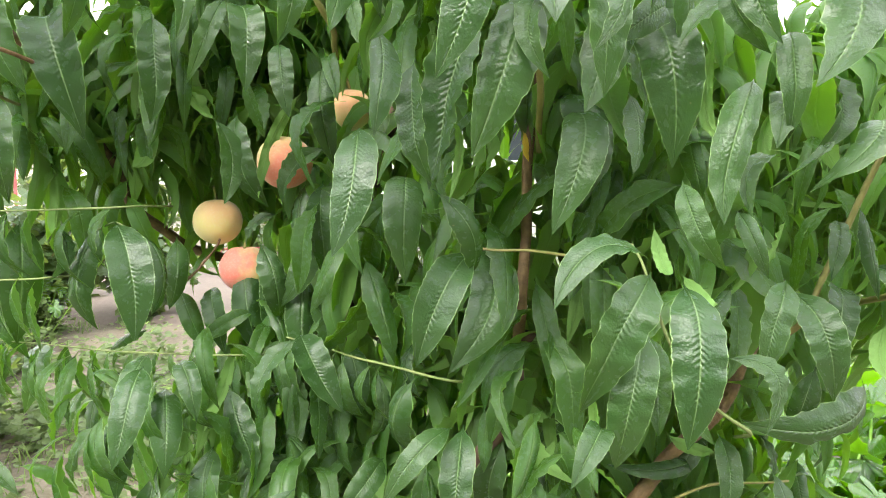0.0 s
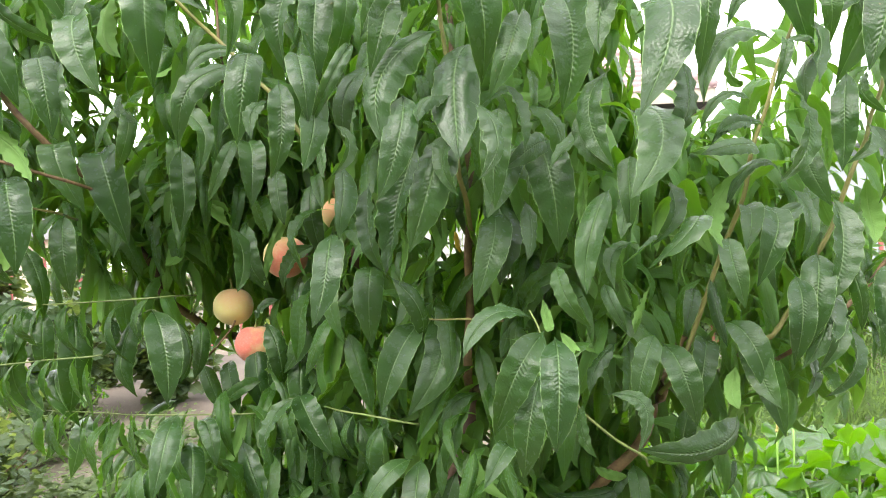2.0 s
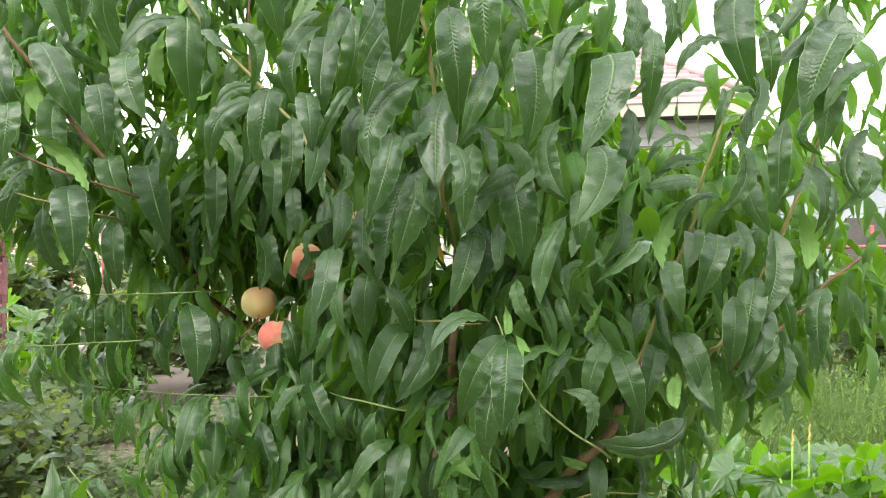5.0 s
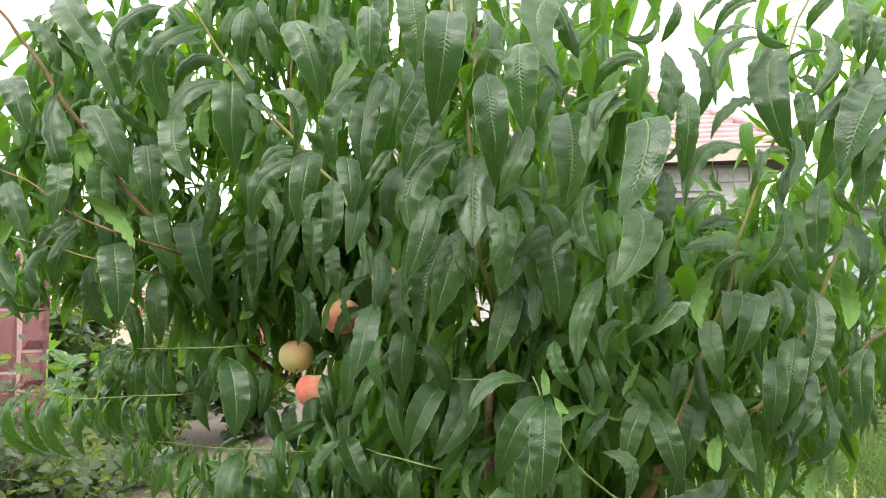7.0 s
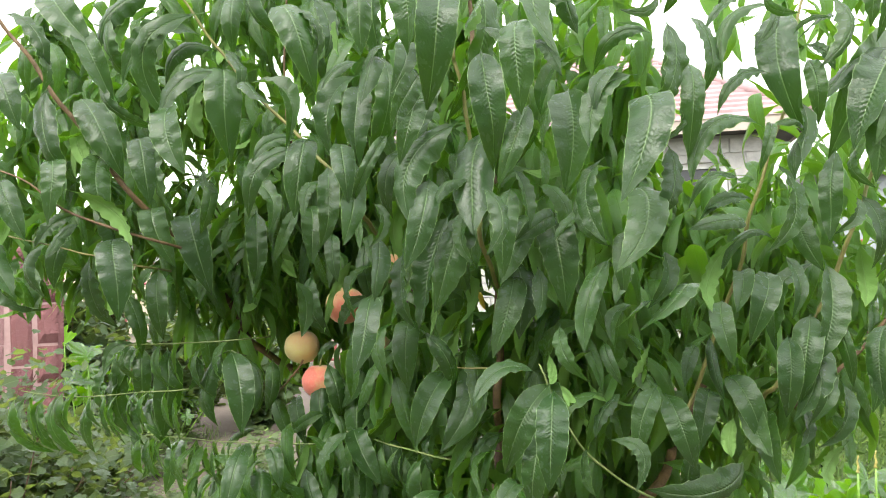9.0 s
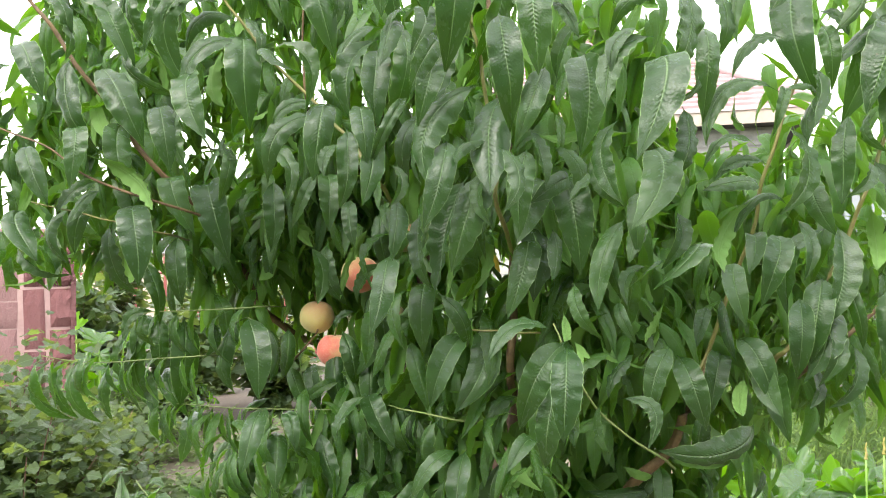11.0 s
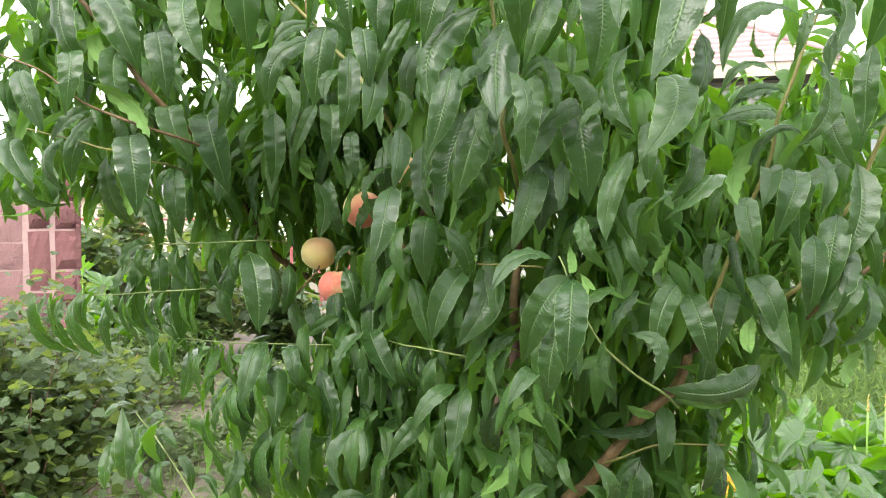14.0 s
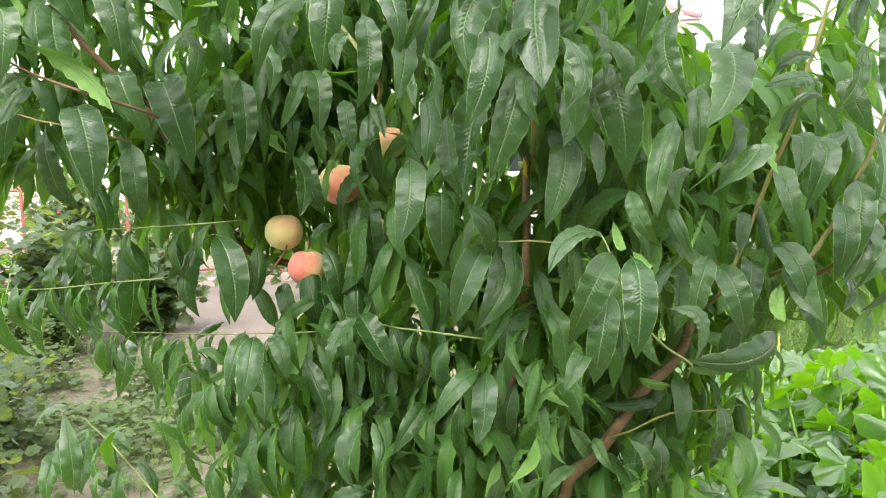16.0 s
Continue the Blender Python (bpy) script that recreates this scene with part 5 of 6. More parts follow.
hang_leaves([
    (0.229, 0.631, 1.514, 0.223, 0.59, 1.437, -0.278, -0.835, 0.474, 0.024, 0, 0.177),
    (-0.22, 0.924, 1.504, -0.275, 0.921, 1.381, -0.28, 0.96, 0.1, 0.015, -0.13, 0.253),
    (0.37, 0.685, 1.504, 0.319, 0.65, 1.41, -0.55, 0.84, -0.02, 0.02, 0.022, 0.217),
    (-0.061, 0.654, 1.5, -0.052, 0.632, 1.4, -0.41, -0.9, 0.16, 0.028, 0.069, 0.072),
    (-0.549, 0.861, 1.496, -0.532, 0.841, 1.377, 0.37, -0.91, 0.21, 0.035, -0.002, 0.226),
    (0.528, 0.752, 1.495, 0.522, 0.726, 1.41, -0.02, 0.95, -0.3, 0.023, 0.108, 0.265),
    (0.421, 0.731, 1.495, 0.346, 0.694, 1.452, 0.15, -0.86, 0.49, 0.014, 0.425, 0.293),
    (0.272, 0.664, 1.491, 0.26, 0.626, 1.421, 0.36, -0.85, 0.39, 0.022, -0.065, 0.067),
])
hang_leaves([
    (-0.831, 0.81, 1.488, -0.747, 0.831, 1.427, 0.012, -0.953, -0.304, 0.022, 0.022, 0.138),
    (0.069, 0.77, 1.483, 0.078, 0.705, 1.38, -0.06, -0.85, 0.53, 0.041, -0.087, 0.224),
    (0.208, 0.643, 1.48, 0.17, 0.6, 1.365, 0.05, -0.94, 0.33, 0.027, 0.102, 0.182),
    (0.426, 0.726, 1.48, 0.437, 0.691, 1.403, 0.16, -0.89, 0.44, 0.019, -0.106, 0.089),
    (0.114, 0.666, 1.473, 0.118, 0.64, 1.405, 0.68, -0.67, 0.29, 0.02, -0.065, 0.067),
    (-0.315, 0.887, 1.472, -0.308, 0.895, 1.373, 0.85, -0.53, 0.01, 0.027, -0.089, 0.093),
    (0.487, 0.791, 1.471, 0.434, 0.758, 1.348, -0.62, -0.65, 0.44, 0.037, 0.151, 0.155),
    (0.479, 0.736, 1.471, 0.457, 0.695, 1.343, 0.26, -0.93, 0.25, 0.037, -0.064, 0.065),
])
hang_leaves([
    (0.229, 0.651, 1.461, 0.209, 0.596, 1.424, -0.2, -0.49, 0.85, 0.023, -0.079, 0.283),
    (0.076, 0.727, 1.461, 0.052, 0.658, 1.358, 0, -0.83, 0.56, 0.039, -0.072, 0.269),
    (0.372, 0.73, 1.458, 0.361, 0.676, 1.405, -0.04, -0.7, 0.72, 0.025, -0.061, 0.254),
    (0.405, 0.732, 1.458, 0.37, 0.673, 1.379, -0.14, -0.76, 0.63, 0.033, -0.069, 0.175),
    (-0.674, 0.938, 1.457, -0.613, 0.911, 1.354, 0.648, -0.549, 0.528, 0.034, 0, 0.148),
    (-0.031, 0.638, 1.447, -0.034, 0.678, 1.383, 0.317, 0.809, 0.495, 0.008, 0, 0.249),
    (-0.113, 0.684, 1.446, -0.126, 0.631, 1.338, -0.16, -0.88, 0.45, 0.037, -0.102, 0.204),
    (-0.103, 0.702, 1.443, -0.116, 0.673, 1.383, -0.28, -0.84, 0.47, 0.018, 0.103, 0.108),
])
hang_leaves([
    (-0.196, 0.943, 1.44, -0.253, 0.936, 1.374, -0.26, -0.91, 0.32, 0.024, 0.071, 0.074),
    (0.3, 0.668, 1.435, 0.241, 0.602, 1.391, -0.16, -0.44, 0.88, 0.032, -0.227, 0.289),
    (0.346, 0.692, 1.423, 0.353, 0.646, 1.348, -0.13, -0.85, 0.51, 0.028, 0.06, 0.209),
    (0.253, 0.634, 1.423, 0.208, 0.599, 1.399, -0.01, -0.55, 0.84, 0.009, -0.522, 0.268),
    (0.245, 0.671, 1.418, 0.204, 0.635, 1.375, -0.21, -0.64, 0.74, 0.019, 0.175, 0.184),
    (-0.084, 0.777, 1.402, -0.078, 0.713, 1.31, 0.29, -0.78, 0.56, 0.037, 0.056, 0.317),
    (0.486, 0.743, 1.402, 0.504, 0.722, 1.309, -0.27, -0.95, 0.17, 0.018, -0.05, 0.281),
    (0.462, 0.746, 1.401, 0.432, 0.697, 1.295, -0.19, -0.87, 0.46, 0.038, -0.028, 0.23),
])
hang_leaves([
    (0.145, 0.604, 1.4, 0.167, 0.579, 1.335, -0.373, -0.903, 0.212, 0.02, 0, 0.195),
    (-0.05, 0.691, 1.393, -0.016, 0.736, 1.314, 0.689, -0.716, -0.113, 0.025, 0, 0.258),
    (0.565, 0.771, 1.386, 0.538, 0.728, 1.282, -0.54, -0.716, 0.441, 0.032, 0, 0.263),
    (0.548, 0.756, 1.385, 0.461, 0.71, 1.34, -0.59, 0.49, 0.64, 0.018, 0.325, -0.021),
    (0.428, 0.724, 1.377, 0.414, 0.696, 1.276, -0.3, -0.91, 0.28, 0.03, -0.083, 0.245),
    (0.332, 0.73, 1.377, 0.342, 0.706, 1.296, -0.04, -0.96, 0.28, 0.014, 0.04, 0.159),
    (0.197, 0.642, 1.376, 0.217, 0.618, 1.325, -0.17, -0.92, 0.35, 0.015, 0.056, 0.305),
    (0.255, 0.691, 1.373, 0.222, 0.656, 1.327, -0.83, 0.52, 0.2, 0.018, 0.156, -0.023),
])
hang_leaves([
    (0.128, 0.621, 1.367, 0.135, 0.583, 1.328, 0.119, 0.719, -0.685, 0.011, 0, 0.231),
    (0.313, 0.729, 1.364, 0.293, 0.685, 1.32, 0.01, -0.72, 0.7, 0.019, -0.006, 0.15),
    (-0.647, 0.947, 1.362, -0.693, 0.91, 1.313, 0.13, -0.84, 0.52, 0.021, 0.178, 0.185),
    (0.462, 0.778, 1.362, 0.431, 0.702, 1.266, -0.36, -0.67, 0.65, 0.04, -0.162, 0.216),
    (-0.708, 1.061, 1.361, -0.765, 1.066, 1.148, -0.086, -0.996, -0.004, 0.031, 0.089, 0.212),
    (-0.268, 0.985, 1.357, -0.31, 0.98, 1.317, -0.25, -0.89, 0.38, 0.016, 0.103, 0.107),
    (-0.713, 1.06, 1.352, -0.701, 1.039, 1.234, 0.39, -0.9, 0.2, 0.035, -0.064, 0.233),
    (-0.728, 1.06, 1.352, -0.734, 0.998, 1.272, 0.35, -0.75, 0.55, 0.033, 0.015, 0.207),
])
hang_leaves([
    (-0.454, 0.929, 1.351, -0.408, 0.883, 1.214, 0.41, -0.82, 0.41, 0.049, -0.032, 0.207),
    (0.464, 0.725, 1.349, 0.453, 0.688, 1.27, 0.25, -0.89, 0.38, 0.024, -0.063, 0.065),
    (0.544, 0.783, 1.347, 0.527, 0.725, 1.28, -0.36, -0.66, 0.66, 0.03, -0.143, 0.283),
    (-0.483, 0.96, 1.347, -0.508, 0.932, 1.22, -0.14, -0.96, 0.24, 0.036, 0.07, 0.072),
    (-0.669, 1.082, 1.347, -0.662, 1.05, 1.172, 0.55, -0.82, 0.17, 0.054, -0.001, 0.239),
    (-0.531, 0.933, 1.344, -0.517, 0.909, 1.284, 0.87, -0.35, 0.34, 0.018, -0.124, 0.128),
    (0.118, 0.587, 1.342, 0.043, 0.543, 1.313, 0.11, -0.67, 0.74, 0.025, 0.178, 0.186),
    (-0.232, 1.01, 1.336, -0.253, 0.951, 1.245, 0.18, -0.84, 0.51, 0.036, -0.082, 0.304),
])
hang_leaves([
    (-0.012, 0.811, 1.336, -0.035, 0.733, 1.219, 0.05, -0.84, 0.55, 0.047, -0.131, 0.162),
    (-0.753, 1.054, 1.336, -0.768, 1.043, 1.199, -0.12, -0.989, 0.09, 0.028, 0.089, 0.216),
    (-0.737, 1.085, 1.333, -0.725, 1.073, 1.15, -0.135, -0.989, 0.058, 0.034, 0.045, 0.267),
    (-0.016, 0.757, 1.332, -0.068, 0.707, 1.231, 0.01, -0.9, 0.44, 0.039, 0.011, 0.229),
    (0.142, 0.588, 1.332, 0.161, 0.55, 1.307, 0.405, 0.632, -0.661, 0.011, 0, 0.175),
    (-0.431, 0.956, 1.331, -0.411, 0.935, 1.236, 0.85, -0.45, 0.28, 0.027, -0.119, 0.123),
    (0.13, 0.637, 1.327, 0.075, 0.596, 1.222, 0.29, -0.93, 0.21, 0.038, 0.097, 0.236),
    (0.137, 0.564, 1.327, 0.131, 0.51, 1.225, -0.07, -0.88, 0.47, 0.036, -0.035, 0.243),
])
hang_leaves([
    (-0.414, 1.018, 1.326, -0.413, 0.993, 1.233, 0.37, -0.9, 0.24, 0.027, -0.04, 0.24),
    (-0.289, 0.966, 1.326, -0.264, 0.974, 1.222, 0.59, -0.81, 0.07, 0.032, 0.061, 0.285),
    (0.353, 0.764, 1.319, 0.395, 0.71, 1.237, 0.03, -0.82, 0.57, 0.035, 0.041, 0.32),
    (0.494, 0.748, 1.315, 0.465, 0.717, 1.23, 0.44, -0.88, 0.17, 0.026, -0.127, 0.132),
    (0.262, 0.708, 1.313, 0.231, 0.667, 1.228, 0.14, -0.91, 0.4, 0.03, 0.026, 0.193),
    (0.217, 0.708, 1.304, 0.177, 0.672, 1.255, -0.32, -0.62, 0.72, 0.02, 0.07, 0.074),
    (0.273, 0.733, 1.3, 0.301, 0.694, 1.207, -0.21, -0.92, 0.32, 0.034, -0.085, 0.311),
    (0.337, 0.792, 1.295, 0.315, 0.73, 1.225, 0.14, -0.76, 0.64, 0.032, 0.028, 0.292),
])
hang_leaves([
    (0.383, 0.76, 1.295, 0.387, 0.693, 1.221, -0.51, -0.64, 0.57, 0.033, 0.015, 0.185),
    (0.007, 0.801, 1.291, 0.005, 0.774, 1.235, -0.46, -0.79, 0.41, 0.017, 0.139, 0.145),
    (-0.332, 1.049, 1.29, -0.304, 1.009, 1.169, 0.27, -0.89, 0.36, 0.038, -0.016, 0.166),
    (0.442, 0.751, 1.288, 0.439, 0.723, 1.23, 0.45, -0.82, 0.37, 0.018, -0.09, 0.093),
    (-0.29, 1.065, 1.285, -0.274, 1.006, 1.171, 0.36, -0.81, 0.47, 0.041, 0, 0.147),
    (0.126, 0.645, 1.282, 0.1, 0.616, 1.171, -0.14, -0.95, 0.28, 0.034, -0.039, 0.281),
    (-0.243, 1.021, 1.277, -0.23, 0.968, 1.167, 0.38, -0.81, 0.44, 0.038, 0.101, 0.283),
    (0.356, 0.716, 1.275, 0.348, 0.682, 1.227, 0.17, 0.78, -0.6, 0.018, -0.059, 0.169),
])
hang_leaves([
    (0.132, 0.659, 1.273, 0.138, 0.635, 1.192, -0.11, -0.95, 0.28, 0.022, -0.072, 0.168),
    (0.412, 0.775, 1.271, 0.406, 0.711, 1.194, -0.44, -0.68, 0.59, 0.033, 0.002, 0.227),
    (-0.941, 1.028, 1.265, -0.901, 1.045, 1.14, 0.091, -0.99, -0.107, 0.027, 0.247, 0.262),
    (-0.908, 1.037, 1.265, -0.892, 1.05, 1.14, 0.058, -0.994, -0.092, 0.027, 0.206, 0.13),
    (-0.885, 1.047, 1.265, -0.85, 1.064, 1.131, 0.061, -0.992, -0.109, 0.028, 0.144, 0.214),
    (-0.812, 1.072, 1.257, -0.839, 1.088, 1.133, -0.074, -0.99, -0.119, 0.029, 0.038, 0.238),
    (-0.383, 1.064, 1.252, -0.353, 1.012, 1.17, -0.07, -0.85, 0.52, 0.032, -0.054, 0.269),
    (0.193, 0.663, 1.251, 0.227, 0.643, 1.191, 0.46, -0.73, 0.51, 0.02, -0.278, 0.289),
])
hang_leaves([
    (-0.737, 1.06, 1.25, -0.703, 1.042, 1.151, -0.11, -0.98, 0.14, 0.029, 0.064, 0.067),
    (-0.427, 1.057, 1.249, -0.385, 1.026, 1.175, 0.22, -0.85, 0.48, 0.028, 0.02, 0.165),
    (0.171, 0.649, 1.246, 0.177, 0.623, 1.189, -0.59, -0.76, 0.28, 0.017, 0.08, 0.083),
    (-0.714, 1.119, 1.242, -0.656, 1.049, 1.161, 0.09, -0.72, 0.69, 0.04, 0.033, 0.195),
    (0.513, 0.792, 1.228, 0.467, 0.736, 1.183, -0.66, 0.72, -0.22, 0.026, 0.134, 0.248),
    (0.312, 0.754, 1.228, 0.308, 0.796, 1.15, -0.472, -0.789, -0.392, 0.025, 0, 0.225),
    (-0.215, 0.868, 1.222, -0.257, 0.833, 1.14, -0.23, -0.85, 0.47, 0.027, 0.069, 0.072),
    (-0.228, 0.928, 1.215, -0.167, 0.875, 1.133, 0.2, -0.74, 0.64, 0.038, 0.069, 0.256),
])
hang_leaves([
    (-0.083, 0.896, 1.215, -0.077, 0.87, 1.154, -0.43, -0.85, 0.32, 0.018, 0.182, 0.19),
    (-0.344, 0.754, 1.215, -0.345, 0.691, 1.131, 0.24, -0.77, 0.58, 0.034, -0.029, 0.239),
    (0.089, 0.613, 1.202, 0.062, 0.558, 1.179, 0.2, -0.46, 0.87, 0.022, 0.002, 0.275),
    (0.38, 0.815, 1.202, 0.252, 0.754, 1.161, 0.48, -0.835, -0.271, 0.035, -0.021, 0.224),
    (-0.396, 0.885, 1.198, -0.409, 0.823, 1.129, 0.17, -0.75, 0.64, 0.031, 0.005, 0.204),
    (-0.18, 0.962, 1.196, -0.157, 0.914, 1.124, -0.03, -0.84, 0.55, 0.03, -0.101, 0.194),
    (-0.357, 0.872, 1.191, -0.321, 0.825, 1.139, 0.05, -0.72, 0.69, 0.026, -0.079, 0.25),
    (-0.13, 0.878, 1.189, -0.137, 0.902, 1.095, 0.516, -0.821, -0.244, 0.016, 0, 0.274),
])
hang_leaves([
    (-0.291, 1.08, 1.186, -0.347, 1.04, 1.153, 0.07, -0.69, 0.72, 0.021, 0.124, 0.129),
    (-0.528, 1.182, 1.168, -0.578, 1.147, 1.14, 0.1, -0.7, 0.71, 0.018, 0.092, 0.096),
    (-0.213, 0.919, 1.167, -0.203, 0.883, 1.075, 0.69, -0.64, 0.33, 0.027, -0.076, 0.079),
    (-0.566, 1.04, 1.165, -0.571, 1.035, 1.062, -0.119, -0.991, 0.055, 0.02, 0.107, 0.105),
    (-0.034, 0.74, 1.163, -0.098, 0.702, 1.104, -0.01, -0.84, 0.55, 0.025, -0.007, 0.289),
    (-0.024, 0.75, 1.162, -0.033, 0.703, 1.069, -0.17, -0.87, 0.46, 0.032, -0.056, 0.196),
    (-0.736, 1.129, 1.162, -0.735, 1.108, 1.077, 0.789, -0.595, 0.149, 0.024, 0, 0.14),
    (-0.384, 0.893, 1.155, -0.354, 0.822, 1.078, 0.43, -0.58, 0.7, 0.036, 0.027, 0.203),
])
hang_leaves([
    (-0.313, 0.916, 1.154, -0.267, 0.888, 1.046, -0.026, -0.971, 0.24, 0.032, 0, 0.134),
    (-0.657, 1.176, 1.151, -0.69, 1.206, 1.059, 0.369, -0.836, -0.406, 0.023, 0, 0.111),
    (0.019, 0.802, 1.138, 0.007, 0.846, 1.034, -0.378, -0.868, -0.321, 0.032, 0, 0.201),
    (0.252, 0.86, 1.123, 0.253, 0.811, 1.046, -0.067, -0.844, 0.532, 0.026, 0, 0.187),
    (0.196, 0.857, 1.122, 0.242, 0.827, 1.111, 0.354, 0.746, -0.565, 0.014, 0, 0.111),
    (0.086, 0.923, 1.119, 0.055, 0.848, 1.045, -0.12, -0.68, 0.73, 0.036, -0.064, 0.158),
    (-0.061, 0.774, 1.119, -0.062, 0.792, 1.023, -0.163, -0.97, -0.182, 0.018, 0, 0.121),
    (0.358, 0.894, 1.119, 0.268, 0.85, 1.134, -0.451, 0.808, -0.38, 0.013, 0, 0.231),
])
hang_leaves([
    (-0.537, 1.135, 1.117, -0.523, 1.069, 1.05, -0.03, -0.71, 0.7, 0.031, 0.001, 0.151),
    (0.308, 0.921, 1.109, 0.315, 0.887, 1.045, 0.35, -0.81, 0.48, 0.015, -0.193, 0.149),
    (-0.81, 1.376, 1.106, -0.809, 1.301, 0.996, 0.12, -0.82, 0.56, 0.044, -0.092, 0.315),
    (0.074, 0.684, 1.106, 0.109, 0.725, 1.04, 0.295, -0.876, -0.382, 0.02, 0, 0.133),
    (-0.457, 0.928, 1.103, -0.427, 0.86, 1.033, 0.41, -0.56, 0.72, 0.034, 0.009, 0.308),
    (0.418, 0.99, 1.1, 0.397, 0.955, 1.051, 0.47, -0.8, 0.38, 0.013, -0.153, 0.121),
    (-0.188, 0.755, 1.092, -0.174, 0.722, 1.038, 0.66, -0.55, 0.52, 0.018, -0.069, 0.071),
    (-0.595, 1.184, 1.091, -0.588, 1.145, 0.96, -0.27, -0.93, 0.26, 0.037, 0.105, 0.109),
])
hang_leaves([
    (0.256, 0.955, 1.087, 0.214, 0.893, 1.05, 0.03, -0.53, 0.85, 0.028, -0.023, 0.258),
    (0.149, 0.689, 1.087, 0.159, 0.734, 1.003, 0.761, -0.603, -0.24, 0.027, 0, 0.253),
    (-0.195, 0.775, 1.086, -0.223, 0.737, 1.005, -0.41, -0.77, 0.5, 0.025, 0.131, 0.136),
    (-0.121, 0.88, 1.08, -0.162, 0.813, 1.035, 0.33, -0.66, 0.68, 0.03, 0.02, 0.151),
    (0.112, 0.712, 1.077, 0.127, 0.674, 1.043, -0.302, -0.696, 0.652, 0.015, 0, 0.134),
    (0.316, 0.881, 1.077, 0.307, 0.876, 0.989, 0.436, -0.9, 0.009, 0.025, -0.047, 0.25),
    (-0.336, 0.921, 1.075, -0.323, 0.85, 0.999, 0.12, -0.71, 0.69, 0.035, -0.023, 0.155),
    (0.246, 0.938, 1.07, 0.138, 0.902, 1.069, 0.26, -0.78, 0.57, 0.021, -0.24, 0.266),
])
hang_leaves([
    (-0.667, 1.294, 1.063, -0.711, 1.254, 0.97, -0.2, -0.87, 0.46, 0.026, 0.085, 0.079),
    (-0.374, 0.723, 1.062, -0.374, 0.688, 1.003, 0.82, -0.49, 0.3, 0.018, -0.14, 0.146),
    (-0.396, 0.9, 1.059, -0.405, 0.904, 0.905, -0.144, -0.99, -0.014, 0.033, 0, 0.151),
    (0.138, 0.676, 1.052, 0.161, 0.721, 1, 0.912, -0.407, 0.053, 0.02, -0.036, 0.216),
    (0.216, 0.829, 1.051, 0.21, 0.87, 0.954, 0.247, -0.886, -0.392, 0.03, 0, 0.272),
    (-0.225, 0.932, 1.05, -0.299, 0.895, 1.01, -0.08, -0.64, 0.76, 0.025, 0.191, 0.199),
    (0.387, 1.011, 1.049, 0.392, 0.971, 0.963, -0.36, -0.85, 0.37, 0.028, -0.031, 0.209),
    (0.224, 0.845, 1.048, 0.192, 0.838, 0.965, -0.604, -0.74, 0.297, 0.025, 0.089, 0.141),
])
hang_leaves([
    (0.096, 0.737, 1.028, 0.042, 0.724, 0.987, -0.241, -0.775, 0.584, 0.019, 0.067, 0.207),
    (-0.005, 0.761, 1.015, -0.022, 0.801, 0.945, -0.267, -0.865, -0.425, 0.023, 0, 0.209),
    (0.339, 1.006, 1.012, 0.319, 0.969, 0.927, 0.39, -0.87, 0.29, 0.024, -0.15, 0.144),
    (-0.772, 1.047, 1.002, -0.779, 1.011, 0.919, -0.14, -0.9, 0.41, 0.024, 0.065, 0.067),
    (0.278, 1.047, 1.001, 0.273, 1.009, 0.903, -0.74, -0.61, 0.27, 0.028, 0.081, 0.084),
    (-0.712, 1.03, 0.995, -0.69, 0.994, 0.906, 0.85, -0.38, 0.36, 0.027, -0.102, 0.105),
    (-0.733, 1.043, 0.991, -0.734, 0.982, 0.909, 0.42, -0.73, 0.54, 0.034, 0.055, 0.179),
    (0.029, 0.943, 0.99, 0.039, 0.908, 0.917, 0.54, -0.72, 0.42, 0.022, -0.117, 0.121),
])
hang_leaves([
    (-0.761, 1.086, 0.989, -0.699, 1.06, 1.005, -0.4, -0.52, 0.76, 0.019, -0.129, 0.13),
    (-0.728, 1.072, 0.988, -0.79, 1.037, 0.962, 0.08, -0.67, 0.74, 0.021, 0.085, 0.089),
    (-0.186, 0.946, 0.987, -0.201, 0.887, 0.929, 0.01, -0.7, 0.71, 0.028, -0.042, 0.217),
    (-0.878, 1.101, 0.987, -0.802, 1.078, 1.035, -0.53, -0.67, 0.52, 0.025, -0.075, 0.078),
    (-0.734, 1.063, 0.985, -0.663, 1.035, 0.96, 0.2, -0.32, 0.93, 0.022, -0.089, 0.093),
    (0.019, 0.983, 0.982, -0.024, 0.915, 0.925, 0.27, -0.72, 0.64, 0.032, 0.059, 0.176),
    (-0.201, 0.839, 0.958, -0.272, 0.822, 0.931, -0.063, -0.763, 0.643, 0.022, 0.06, 0.209),
    (-0.646, 1.005, 0.957, -0.595, 0.973, 0.903, 0.58, -0.33, 0.75, 0.022, -0.124, 0.125),
])
hang_leaves([
    (-0.823, 1.079, 0.956, -0.82, 1.015, 0.88, 0.43, -0.68, 0.6, 0.033, 0.037, 0.173),
    (-0.624, 0.967, 0.955, -0.677, 0.931, 0.919, -0.03, -0.69, 0.72, 0.02, 0.083, 0.086),
    (-0.553, 0.912, 0.945, -0.497, 0.883, 0.926, 0.17, -0.3, 0.94, 0.018, -0.141, 0.144),
    (-0.824, 0.783, 0.942, -0.782, 0.829, 0.899, 0.816, -0.532, 0.227, 0.021, 0, 0.157),
    (-0.778, 1.043, 0.888, -0.777, 1.024, 1.04, 0.41, -0.9, -0.12, 0.037, 0.089, 0.295),
])
